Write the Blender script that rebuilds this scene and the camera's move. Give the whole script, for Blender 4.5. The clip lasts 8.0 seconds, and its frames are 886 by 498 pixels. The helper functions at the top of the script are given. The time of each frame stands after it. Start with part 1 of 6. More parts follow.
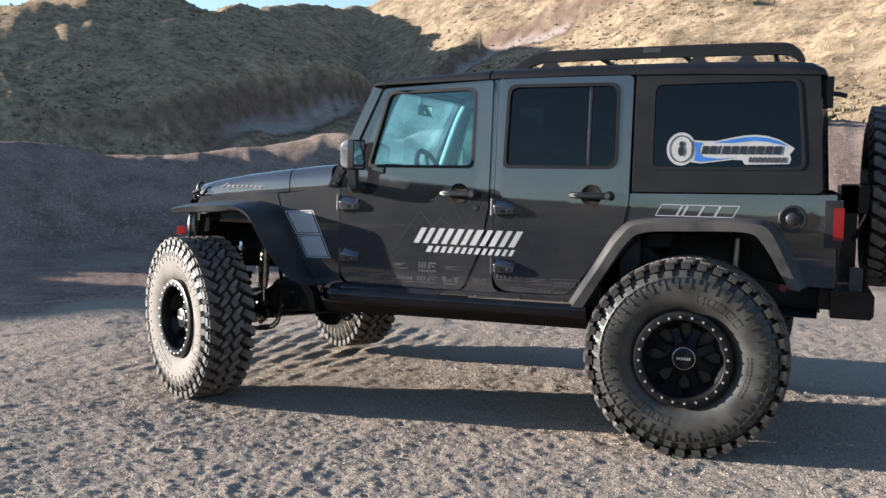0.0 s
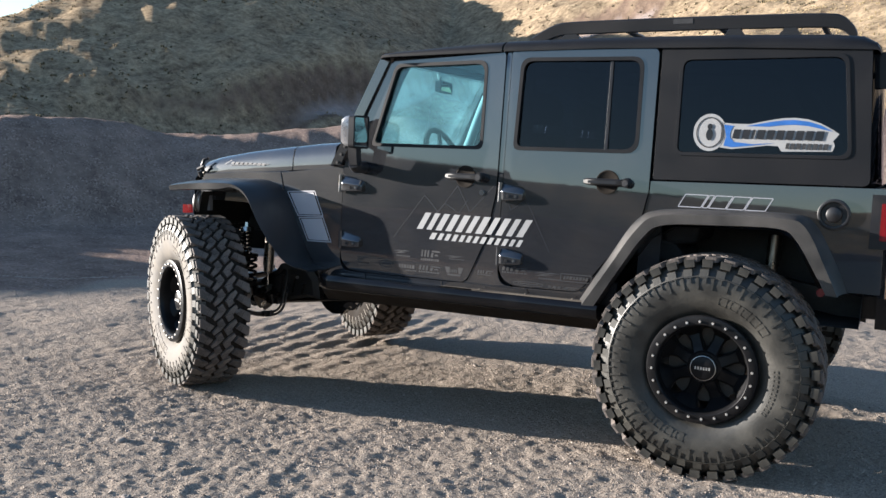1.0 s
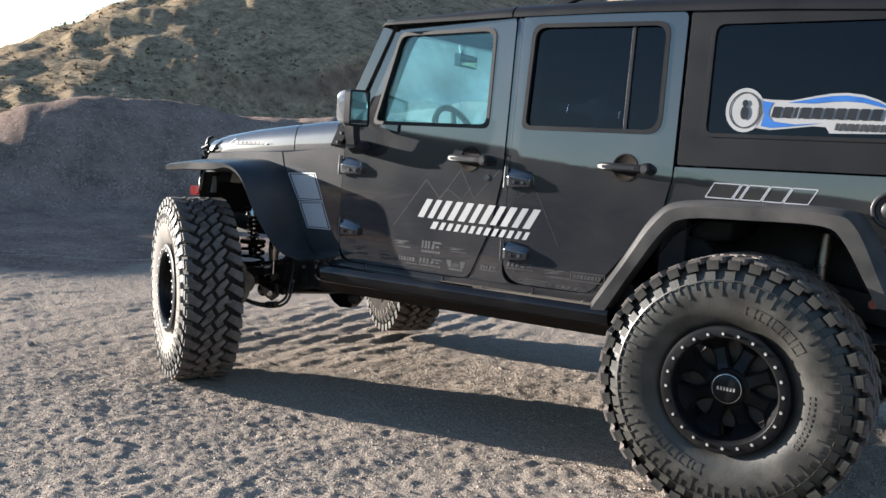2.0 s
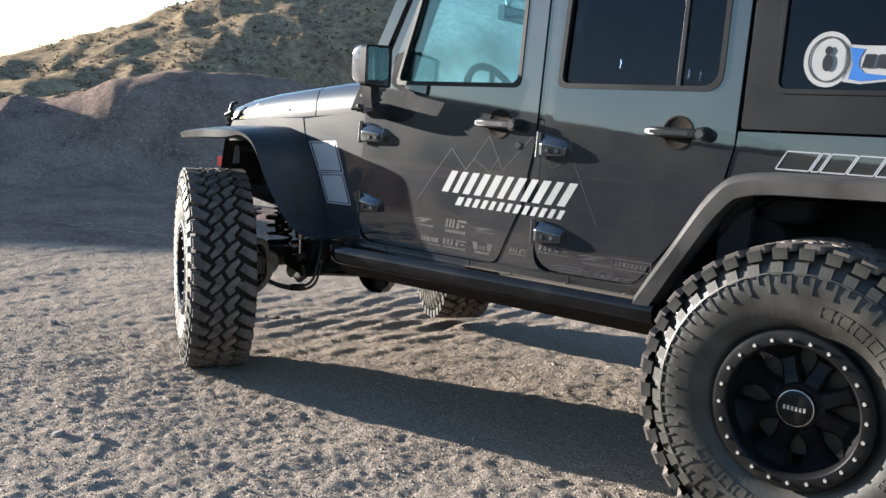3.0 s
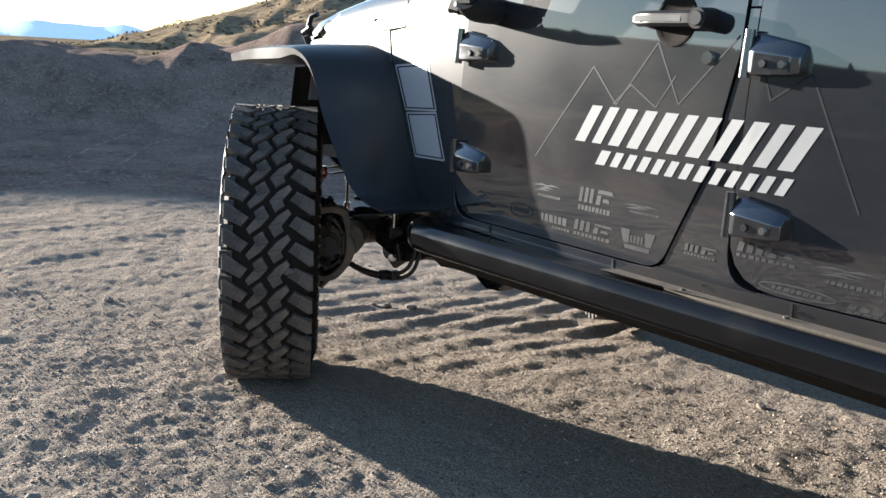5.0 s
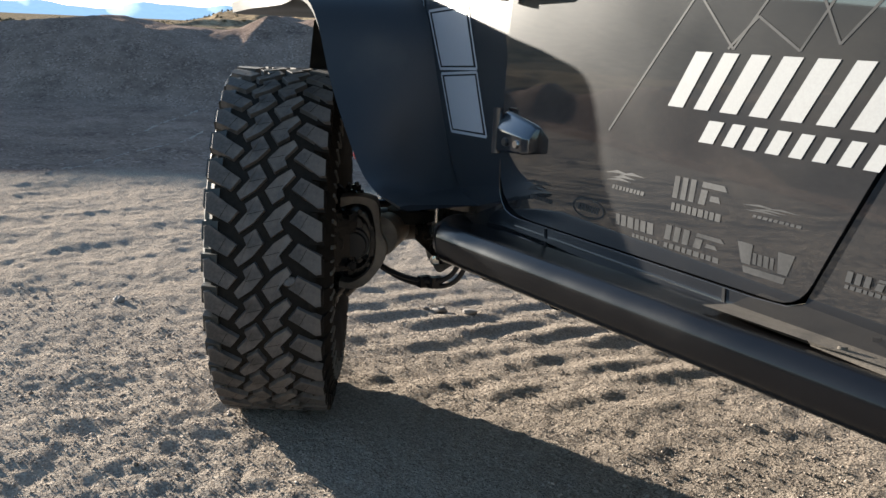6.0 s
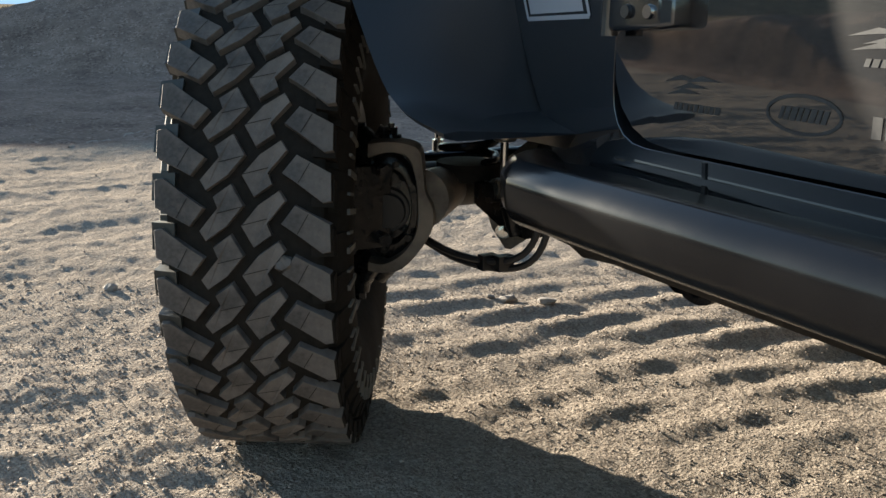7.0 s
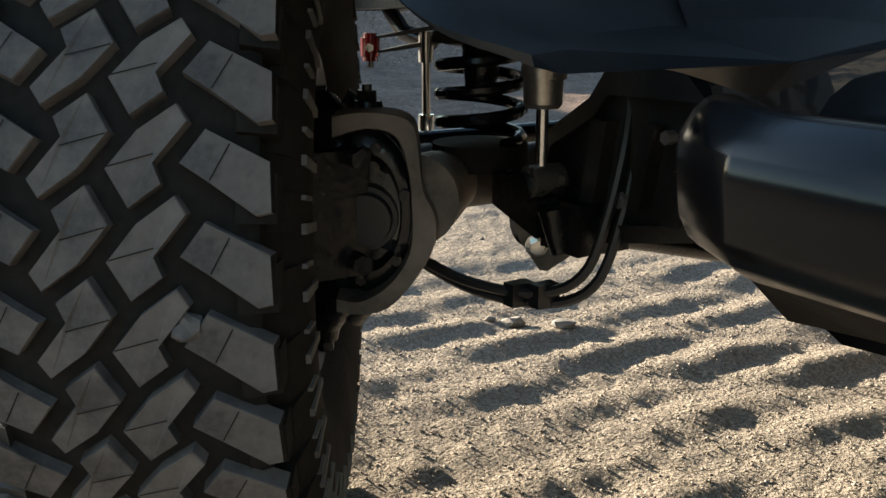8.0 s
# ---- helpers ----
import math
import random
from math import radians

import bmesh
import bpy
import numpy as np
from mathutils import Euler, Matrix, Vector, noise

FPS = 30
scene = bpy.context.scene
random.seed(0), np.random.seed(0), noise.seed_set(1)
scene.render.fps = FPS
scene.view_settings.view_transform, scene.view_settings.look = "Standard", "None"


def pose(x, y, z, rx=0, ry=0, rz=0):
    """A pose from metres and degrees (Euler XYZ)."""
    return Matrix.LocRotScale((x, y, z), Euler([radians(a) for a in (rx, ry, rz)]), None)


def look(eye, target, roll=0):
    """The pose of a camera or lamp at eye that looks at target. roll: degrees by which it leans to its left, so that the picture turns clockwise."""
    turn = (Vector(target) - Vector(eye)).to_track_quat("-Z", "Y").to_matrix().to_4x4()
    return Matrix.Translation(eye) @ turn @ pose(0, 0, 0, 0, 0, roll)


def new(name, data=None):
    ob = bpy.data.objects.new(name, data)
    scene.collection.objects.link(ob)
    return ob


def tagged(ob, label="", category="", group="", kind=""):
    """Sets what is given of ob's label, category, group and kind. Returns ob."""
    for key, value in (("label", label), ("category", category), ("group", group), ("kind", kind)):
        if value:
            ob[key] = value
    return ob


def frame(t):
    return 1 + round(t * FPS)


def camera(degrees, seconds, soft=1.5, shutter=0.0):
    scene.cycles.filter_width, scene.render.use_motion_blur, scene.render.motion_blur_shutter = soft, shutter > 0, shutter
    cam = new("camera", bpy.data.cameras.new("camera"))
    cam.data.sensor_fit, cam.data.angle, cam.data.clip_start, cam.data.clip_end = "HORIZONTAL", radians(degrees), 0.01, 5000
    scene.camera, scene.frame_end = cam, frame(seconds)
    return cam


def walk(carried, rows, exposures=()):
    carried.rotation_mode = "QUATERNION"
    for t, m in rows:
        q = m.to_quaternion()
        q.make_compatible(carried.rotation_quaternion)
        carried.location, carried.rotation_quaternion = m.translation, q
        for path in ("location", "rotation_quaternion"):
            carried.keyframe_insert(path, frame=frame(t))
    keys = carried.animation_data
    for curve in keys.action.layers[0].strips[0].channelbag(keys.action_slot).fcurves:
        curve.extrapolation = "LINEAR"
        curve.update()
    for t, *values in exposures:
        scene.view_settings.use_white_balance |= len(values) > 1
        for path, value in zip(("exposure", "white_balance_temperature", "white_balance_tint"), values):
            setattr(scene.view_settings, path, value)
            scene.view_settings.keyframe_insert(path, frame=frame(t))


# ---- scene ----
cam = camera(50.6, 8.0)
PATH = [
    (0, (0.502, -4.805, 1.403), (-0.206, -2.943, 1.231), 0.8),
    (0.5, (0.614, -4.545, 1.412), (-0.174, -2.717, 1.217), 1.4),
    (1, (0.702, -4.263, 1.375), (-0.159, -2.47, 1.173), 2.2),
    (1.5, (0.804, -3.942, 1.369), (-0.139, -2.193, 1.148), 2.5),
    (1.7, (0.843, -3.795, 1.362), (-0.14, -2.068, 1.136), 2.6),
    (2.8, (0.892, -3.043, 1.32), (-0.308, -1.468, 1.043), 3.4),
    (3, (0.832, -2.904, 1.303), (-0.397, -1.353, 1.012), 3.0),
    (3.5, (0.686, -2.53, 1.256), (-0.632, -1.061, 0.929), 2.9),
    (4, (0.486, -2.218, 1.215), (-0.901, -0.822, 0.854), 3.0),
    (4.5, (0.273, -1.911, 1.177), (-1.186, -0.597, 0.799), 3.1),
    (4.7, (0.184, -1.79, 1.168), (-1.303, -0.51, 0.783), 3.1),
    (5.8, (-0.351, -1.203, 1.113), (-1.953, -0.089, 0.672), 2.9),
    (6, (-0.449, -1.086, 1.086), (-2.077, -0.016, 0.633), 2.5),
    (6.5, (-0.743, -0.837, 0.974), (-2.427, 0.136, 0.505), 1.5),
    (7, (-1.092, -0.677, 0.875), (-2.782, 0.271, 0.383), 1.0),
    (7.5, (-1.381, -0.514, 0.811), (-3.075, 0.42, 0.303), 0.1),
    (8, (-1.702, -0.412, 0.756), (-3.343, 0.612, 0.247), 0.2),
]
EXPOSURES = [(0.0, 1.95, 5590, 13), (3.0, 2.17, 5600, 11), (6.0, 2.18, 5820, 9), (8.0, 2.42, 6300, 6)]
walk(cam, [(t, look(eye, target, roll)) for t, eye, target, roll in PATH], EXPOSURES)

# ---- light ----
SUN_AZ, SUN_EL = 11.8, 8.8          # the sun stands ahead of the bonnet, a little to the driver's side
to_sun = Vector((-math.cos(radians(SUN_AZ)) * math.cos(radians(SUN_EL)), -math.sin(radians(SUN_AZ)) * math.cos(radians(SUN_EL)), math.sin(radians(SUN_EL))))
sun = new("sun", bpy.data.lights.new("sun", "SUN"))
sun.data.energy, sun.data.angle, sun.data.color = 5.0, radians(0.53), (1.0, 0.86, 0.67)
sun.matrix_world = look(to_sun * 50, (0, 0, 0))
world = bpy.data.worlds.new("sky")
scene.world = world
world.use_nodes = True
wn = world.node_tree.nodes
sky = wn.new("ShaderNodeTexSky")
sky.sky_type, sky.sun_disc = "NISHITA", False
sky.sun_elevation = radians(SUN_EL)
sky.sun_rotation = math.atan2(to_sun.x, to_sun.y)
sky.air_density, sky.dust_density, sky.ozone_density = 1.05, 0.40, 1.4
world.node_tree.links.new(sky.outputs[0], wn["Background"].inputs[0])
wn["Background"].inputs[1].default_value = 0.075


# ---- materials ----
def material(name, colour, rough=0.6, metal=0.0, vary=0.25, scale=8.0, fine=120.0, bump=0.2, depth=0.004, coat=0.0, second=None, island=0.0, spec=0.5, cover=(0.45, 0.7)):
    """Colour broken up at two scales, roughness that follows it, and a fine relief; second: a dust or stain colour laid on in patches."""
    m = bpy.data.materials.new(name)
    m.use_nodes = True
    n, l = m.node_tree.nodes, m.node_tree.links
    b = n["Principled BSDF"]
    co = n.new("ShaderNodeTexCoord")
    big, small = n.new("ShaderNodeTexNoise"), n.new("ShaderNodeTexNoise")
    big.inputs["Scale"].default_value, big.inputs["Detail"].default_value = scale, 6
    small.inputs["Scale"].default_value, small.inputs["Detail"].default_value = fine, 4
    for q in (big, small):
        l.new(co.outputs["Object"], q.inputs["Vector"])
    add = n.new("ShaderNodeMath")
    add.operation = "ADD"
    l.new(big.outputs[0], add.inputs[0])
    l.new(small.outputs[0], add.inputs[1])
    value = n.new("ShaderNodeMapRange")
    value.inputs["From Min"].default_value, value.inputs["From Max"].default_value = 0.6, 1.4
    value.inputs["To Min"].default_value, value.inputs["To Max"].default_value = 1 - vary, 1 + vary
    l.new(add.outputs[0], value.inputs["Value"])
    hue = n.new("ShaderNodeHueSaturation")
    hue.inputs["Color"].default_value = (*colour, 1)
    last = value.outputs[0]
    if island:
        info = n.new("ShaderNodeObjectInfo")
        ran = n.new("ShaderNodeMapRange")
        ran.inputs["To Min"].default_value, ran.inputs["To Max"].default_value = 1 - island, 1 + island
        l.new(info.outputs["Random"], ran.inputs["Value"])
        mul = n.new("ShaderNodeMath")
        mul.operation = "MULTIPLY"
        l.new(last, mul.inputs[0])
        l.new(ran.outputs[0], mul.inputs[1])
        last = mul.outputs[0]
    l.new(last, hue.inputs["Value"])
    out = hue.outputs[0]
    if second:
        ramp = n.new("ShaderNodeMapRange")
        ramp.inputs["From Min"].default_value, ramp.inputs["From Max"].default_value = cover
        l.new(big.outputs[0], ramp.inputs["Value"])
        mix = n.new("ShaderNodeMix")
        mix.data_type = "RGBA"
        l.new(ramp.outputs[0], mix.inputs["Factor"])
        l.new(out, mix.inputs["A"])
        mix.inputs["B"].default_value = (*second, 1)
        out = mix.outputs["Result"]
    l.new(out, b.inputs["Base Color"])
    rr = n.new("ShaderNodeMapRange")
    rr.inputs["From Min"].default_value, rr.inputs["From Max"].default_value = 0.3, 0.7
    rr.inputs["To Min"].default_value, rr.inputs["To Max"].default_value = max(0.02, rough * 0.8), min(1, rough * 1.2)
    l.new(big.outputs[0], rr.inputs["Value"])
    l.new(rr.outputs[0], b.inputs["Roughness"])
    b.inputs["Metallic"].default_value = metal
    b.inputs["Specular IOR Level"].default_value = spec
    b.inputs["Coat Weight"].default_value, b.inputs["Coat Roughness"].default_value = coat, 0.03
    if bump:
        bp = n.new("ShaderNodeBump")
        bp.inputs["Strength"].default_value, bp.inputs["Distance"].default_value = bump, depth
        l.new(small.outputs[0], bp.inputs["Height"])
        l.new(bp.outputs[0], b.inputs["Normal"])
    return m


def soil_material():
    """Pale gravelly sand on the flat, dark cinder on the bank, dry grass on the hills: told apart by the sheet's own soil value."""
    m = material("soil", (0.32, 0.268, 0.225), 0.95, vary=0.2, scale=1.3, fine=55, bump=0.0, spec=0.0)
    n, l = m.node_tree.nodes, m.node_tree.links
    b = n["Principled BSDF"]
    base = b.inputs["Base Color"].links[0].from_socket
    at = n.new("ShaderNodeAttribute")
    at.attribute_name = "soil"
    co = n.new("ShaderNodeTexCoord")

    def noise_of(scale, detail=5, rough=0.55):
        q = n.new("ShaderNodeTexNoise")
        q.inputs["Scale"].default_value, q.inputs["Detail"].default_value, q.inputs["Roughness"].default_value = scale, detail, rough
        l.new(co.outputs["Object"], q.inputs["Vector"])
        return q.outputs[0]

    def ramp(socket, a, c, colours):
        q = n.new("ShaderNodeValToRGB")
        e = q.color_ramp.elements
        e[0].position, e[1].position = a, c
        e[0].color, e[1].color = (*colours[0], 1), (*colours[1], 1)
        l.new(socket, q.inputs[0])
        return q.outputs[0]

    def mixed(f, a, c):
        q = n.new("ShaderNodeMix")
        q.data_type = "RGBA"
        l.new(f, q.inputs["Factor"])
        l.new(a, q.inputs["A"])
        l.new(c, q.inputs["B"])
        return q.outputs["Result"]

    def step(lo, hi):
        q = n.new("ShaderNodeMapRange")
        q.inputs["From Min"].default_value, q.inputs["From Max"].default_value = lo, hi
        l.new(at.outputs["Fac"], q.inputs["Value"])
        return q.outputs[0]

    grit = noise_of(150, 1, 0.6)
    def grains(scale):
        q = n.new("ShaderNodeTexVoronoi")
        q.inputs["Scale"].default_value = scale
        l.new(co.outputs["Object"], q.inputs["Vector"])
        return q
    coarse, clods = grains(120), grains(38)
    sand = mixed(grit, base, ramp(noise_of(75, 5, 0.75), 0.40, 0.62, ((0.16, 0.132, 0.105), (0.45, 0.385, 0.313))))
    sand = mixed(ramp(coarse.outputs["Color"], 0.35, 0.8, ((0.0, 0.0, 0.0), (0.55, 0.55, 0.55))), sand, ramp(grit, 0.42, 0.58, ((0.12, 0.098, 0.079), (0.49, 0.42, 0.342))))
    cinder = mixed(ramp(grains(16).outputs["Color"], 0.3, 0.8, ((0.0, 0.0, 0.0), (0.6, 0.6, 0.6))), ramp(noise_of(1.4, 10, 0.8), 0.34, 0.68, ((0.118, 0.088, 0.074), (0.335, 0.255, 0.212))), ramp(noise_of(30, 4, 0.7), 0.4, 0.62, ((0.078, 0.056, 0.047), (0.46, 0.355, 0.295))))
    grass = mixed(noise_of(0.35, 4), ramp(noise_of(3.2, 9, 0.8), 0.40, 0.60, ((0.091, 0.068, 0.048), (0.422, 0.330, 0.216))), ramp(noise_of(0.9, 9, 0.75), 0.42, 0.60, ((0.107, 0.080, 0.057), (0.380, 0.298, 0.195))))
    # brown of the track cut, darkened for the shade on its face
    shaded_cut = ramp(noise_of(1.5, 8, 0.75), 0.35, 0.7, ((0.105, 0.076, 0.058), (0.22, 0.162, 0.122)))
    wash = ramp(noise_of(0.8, 8, 0.75), 0.35, 0.7, ((0.20, 0.165, 0.148), (0.40, 0.335, 0.305)))
    l.new(mixed(step(3.2, 3.9), mixed(step(2.2, 2.9), mixed(step(1.1, 1.9), mixed(step(0.15, 0.7), sand, cinder), grass), shaded_cut), wash), b.inputs["Base Color"])
    relief = n.new("ShaderNodeMath")
    relief.operation = "MULTIPLY_ADD"
    l.new(grit, relief.inputs[0])
    relief.inputs[1].default_value = 0.22
    round_ = n.new("ShaderNodeMath")
    round_.operation = "MULTIPLY_ADD"
    l.new(coarse.outputs["Distance"], round_.inputs[0])
    round_.inputs[1].default_value = -0.14
    l.new(noise_of(34, 5, 0.72), round_.inputs[2])
    lump = n.new("ShaderNodeMath")
    lump.operation = "MULTIPLY_ADD"
    l.new(clods.outputs["Distance"], lump.inputs[0])
    lump.inputs[1].default_value = -0.16
    l.new(round_.outputs[0], lump.inputs[2])
    l.new(lump.outputs[0], relief.inputs[2])
    bp = n.new("ShaderNodeBump")
    bp.inputs["Strength"].default_value, bp.inputs["Distance"].default_value = 1.0, 0.021
    l.new(relief.outputs[0], bp.inputs["Height"])
    l.new(bp.outputs[0], b.inputs["Normal"])
    return m


def glass_material(name, tint, rough=0.0, ior=1.5, dust=0.0):
    m = bpy.data.materials.new(name)
    m.use_nodes = True
    n, l = m.node_tree.nodes, m.node_tree.links
    n.remove(n["Principled BSDF"])
    tr, gl, mx, fr = n.new("ShaderNodeBsdfTransparent"), n.new("ShaderNodeBsdfGlossy"), n.new("ShaderNodeMixShader"), n.new("ShaderNodeLayerWeight")
    tr.inputs[0].default_value = (*tint, 1)
    gl.inputs["Roughness"].default_value = rough
    gl.inputs[0].default_value = (*[0.5 + 0.5 * c / max(tint) for c in tint], 1)
    f0 = ((ior - 1) / (ior + 1)) ** 2
    steep, gloss = n.new("ShaderNodeMath"), n.new("ShaderNodeMath")
    fr.inputs["Blend"].default_value = 0.5
    steep.operation, steep.inputs[1].default_value = "POWER", 5
    gloss.operation, gloss.inputs[1].default_value, gloss.inputs[2].default_value = "MULTIPLY_ADD", 1 - f0, f0
    l.new(fr.outputs["Facing"], steep.inputs[0])
    l.new(steep.outputs[0], gloss.inputs[0])
    l.new(gloss.outputs[0], mx.inputs[0])
    l.new(tr.outputs[0], mx.inputs[1])
    l.new(gl.outputs[0], mx.inputs[2])
    l.new(mx.outputs[0], n["Material Output"].inputs[0])
    if dust:
        film, over, patch = n.new("ShaderNodeBsdfTranslucent"), n.new("ShaderNodeMixShader"), n.new("ShaderNodeTexNoise")
        film.inputs[0].default_value = (*tint, 1)
        patch.inputs["Scale"].default_value = 3.0
        amount = n.new("ShaderNodeMath")
        amount.operation, amount.inputs[1].default_value = "MULTIPLY", dust * 2
        l.new(patch.outputs[0], amount.inputs[0])
        l.new(amount.outputs[0], over.inputs[0])
        l.new(mx.outputs[0], over.inputs[1])
        l.new(film.outputs[0], over.inputs[2])
        l.new(over.outputs[0], n["Material Output"].inputs[0])
    return m


M_SOIL = soil_material()
M_PAINT = material("grey_paint", (0.0170, 0.0178, 0.0208), 0.36, 0.0, vary=0.10, scale=3, fine=600, bump=0.015, depth=0.001, coat=1.0, second=(0.037, 0.032, 0.028), cover=(0.46, 1.0), spec=0.06)
M_PAINT.node_tree.nodes["Principled BSDF"].inputs["Coat IOR"].default_value = 2.0
M_TOP = material("black_hardtop", (0.009, 0.009, 0.0105), 0.5, vary=0.15, scale=4, fine=500, bump=0.25, depth=0.001, spec=0.25)
M_PLASTIC = material("black_plastic", (0.015, 0.0155, 0.018), 0.42, vary=0.2, scale=6, fine=420, bump=0.2, depth=0.001, second=(0.045, 0.041, 0.037), cover=(0.55, 0.95), spec=0.32)
M_FLARE = material("flare_plastic", (0.016, 0.0165, 0.018), 0.36, vary=0.2, scale=6, fine=420, bump=0.12, depth=0.001, second=(0.05, 0.046, 0.042), cover=(0.55, 0.95), spec=0.5)
M_DUSTY = material("dusty_flare_plastic", (0.027, 0.0265, 0.026), 0.40, vary=0.25, scale=5, fine=300, bump=0.12, depth=0.001, second=(0.080, 0.074, 0.069), cover=(0.40, 0.78), spec=0.5)
M_STEEL = material("black_steel", (0.004, 0.004, 0.005), 0.22, vary=0.25, scale=7, fine=300, bump=0.03, depth=0.001, second=(0.012, 0.011, 0.010), cover=(0.6, 1.0), spec=0.36)
M_RUBBER = material("black_rubber", (0.022, 0.0212, 0.0185), 0.5, vary=0.3, scale=7, fine=90, bump=0.22, depth=0.003, second=(0.070, 0.065, 0.053), cover=(0.42, 0.85))
# paler copy for the front tyres: dust, plus the sun that falls on them
M_DUST_SUN = material("sunlit_dusty_rubber", (0.060, 0.055, 0.049), 0.8, vary=0.25, scale=7, fine=90, bump=0.25, depth=0.003, second=(0.20, 0.178, 0.150), cover=(0.30, 0.70))
# dark rubber of the grooves; also colours in shade on the tyre's inner side
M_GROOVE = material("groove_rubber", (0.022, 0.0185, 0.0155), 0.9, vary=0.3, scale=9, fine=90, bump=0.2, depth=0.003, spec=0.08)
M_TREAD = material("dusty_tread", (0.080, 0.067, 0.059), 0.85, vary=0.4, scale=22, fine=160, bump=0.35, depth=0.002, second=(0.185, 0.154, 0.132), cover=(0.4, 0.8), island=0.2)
M_RIM = material("black_rim", (0.010, 0.010, 0.011), 0.35, 0.2, vary=0.2, scale=9, fine=200, bump=0.05, depth=0.001, second=(0.022, 0.020, 0.018), cover=(0.55, 0.95), spec=0.2)
M_BOLT = material("steel_bolt", (0.62, 0.60, 0.57), 0.45, 1.0, vary=0.2, scale=40, fine=300, bump=0.05)
M_DARK = material("underbody", (0.012, 0.0115, 0.011), 0.5, vary=0.4, scale=9, fine=90, bump=0.3, second=(0.055, 0.047, 0.039), cover=(0.5, 0.9))
M_CHROME = material("bright_steel", (0.62, 0.61, 0.58), 0.18, 1.0, vary=0.1, scale=20, fine=200, bump=0.03, depth=0.001)
M_GLASS = glass_material("clear_glass", (0.68, 0.92, 0.94), 0.0, 1.62)
M_SCREEN = glass_material("dusty_windshield_glass", (0.66, 0.84, 0.92), 0.0, 1.5, 0.06)
M_IRON = material("dusty_cast_iron", (0.12, 0.098, 0.080), 0.55, 0.2, vary=0.35, scale=12, fine=120, bump=0.25, depth=0.002, second=(0.27, 0.22, 0.175), cover=(0.40, 0.7))
M_OILY = material("oily_cast_iron", (0.012, 0.012, 0.013), 0.26, 0.3, vary=0.4, scale=25, fine=60, bump=0.35, depth=0.004, second=(0.028, 0.025, 0.022), cover=(0.6, 0.9))
M_TINT = glass_material("tinted_glass", (0.12, 0.13, 0.17), 0.0, 1.38)
M_INSIDE = material("dark_cloth", (0.025, 0.025, 0.028), 0.9, vary=0.2, scale=20, fine=300, bump=0.3)


# ---- helpers for building ----
def finish(name, me, mat, parent=None, label="", smooth=40):
    me.materials.append(mat)
    if smooth:
        me.shade_smooth()
        me.set_sharp_from_angle(angle=radians(smooth))
    ob = new(name, me)
    if parent:
        ob.parent = parent
    if label:
        tagged(ob, label)
    return ob


def part(name, bm, mat, parent=None, label="", smooth=40):
    """Links a bmesh as one mesh object under a thing or under a part."""
    bmesh.ops.recalc_face_normals(bm, faces=bm.faces)
    me = bpy.data.meshes.new(name)
    bm.to_mesh(me)
    bm.free()
    return finish(name, me, mat, parent, label, smooth)


def bevelled(ob, width=0.006, segments=2, angle=40):
    mod = ob.modifiers.new("bevel", "BEVEL")
    mod.width, mod.segments, mod.limit_method, mod.angle_limit = width, segments, "ANGLE", radians(angle)
    return ob


def box(bm, lo, hi, m=None):
    size = [b - a for a, b in zip(lo, hi)]
    mid = [(a + b) / 2 for a, b in zip(lo, hi)]
    r = bmesh.ops.create_cube(bm, size=1, matrix=(m or Matrix()) @ Matrix.Translation(mid) @ Matrix.Diagonal((*size, 1)))
    return r["verts"]


def rod(bm, a, b, r, r2=None, seg=12):
    a, b = Vector(a), Vector(b)
    m = Matrix.Translation((a + b) / 2) @ (b - a).to_track_quat("Z", "Y").to_matrix().to_4x4()
    bmesh.ops.create_cone(bm, cap_ends=True, segments=seg, radius1=r, radius2=r if r2 is None else r2, depth=(b - a).length, matrix=m)


def tube(bm, pts, r, seg=10, closed=False):
    """A round tube along points."""
    pts = [Vector(p) for p in pts]
    rings = []
    up = None
    for i, p in enumerate(pts):
        d = (pts[(i + 1) % len(pts)] if i + 1 < len(pts) or closed else p) - (pts[i - 1] if i or closed else p)
        d.normalize()
        if up is None:
            up = d.orthogonal().normalized()
        up = (up - d * up.dot(d)).normalized()
        side = d.cross(up)
        rings.append([bm.verts.new(p + (up * math.cos(a) + side * math.sin(a)) * r) for a in [2 * math.pi * k / seg for k in range(seg)]])
    n = len(rings)
    for i in range(n if closed else n - 1):
        a, b = rings[i], rings[(i + 1) % n]
        for k in range(seg):
            bm.faces.new((a[k], a[(k + 1) % seg], b[(k + 1) % seg], b[k]))
    if not closed:
        bm.faces.new(rings[0])
        bm.faces.new(rings[-1])


def lathe(bm, profile, seg=64, closed=True):
    """Turns (radius, y) points about the y axis."""
    rings = [[bm.verts.new((r * math.cos(a), y, r * math.sin(a))) for a in [2 * math.pi * k / seg for k in range(seg)]] for r, y in profile]
    for i in range(len(rings) if closed else len(rings) - 1):
        a, b = rings[i], rings[(i + 1) % len(rings)]
        for k in range(seg):
            bm.faces.new((a[k], a[(k + 1) % seg], b[(k + 1) % seg], b[k]))


def loft(bm, sections, closed=False, caps=False):
    rows = [[bm.verts.new(p) for p in s] for s in sections]
    for a, b in zip(rows, rows[1:]):
        for k in range(len(a) if closed else len(a) - 1):
            bm.faces.new((a[k], a[(k + 1) % len(a)], b[(k + 1) % len(a)], b[k]))
    if caps:
        bm.faces.new(rows[0])
        bm.faces.new(rows[-1])


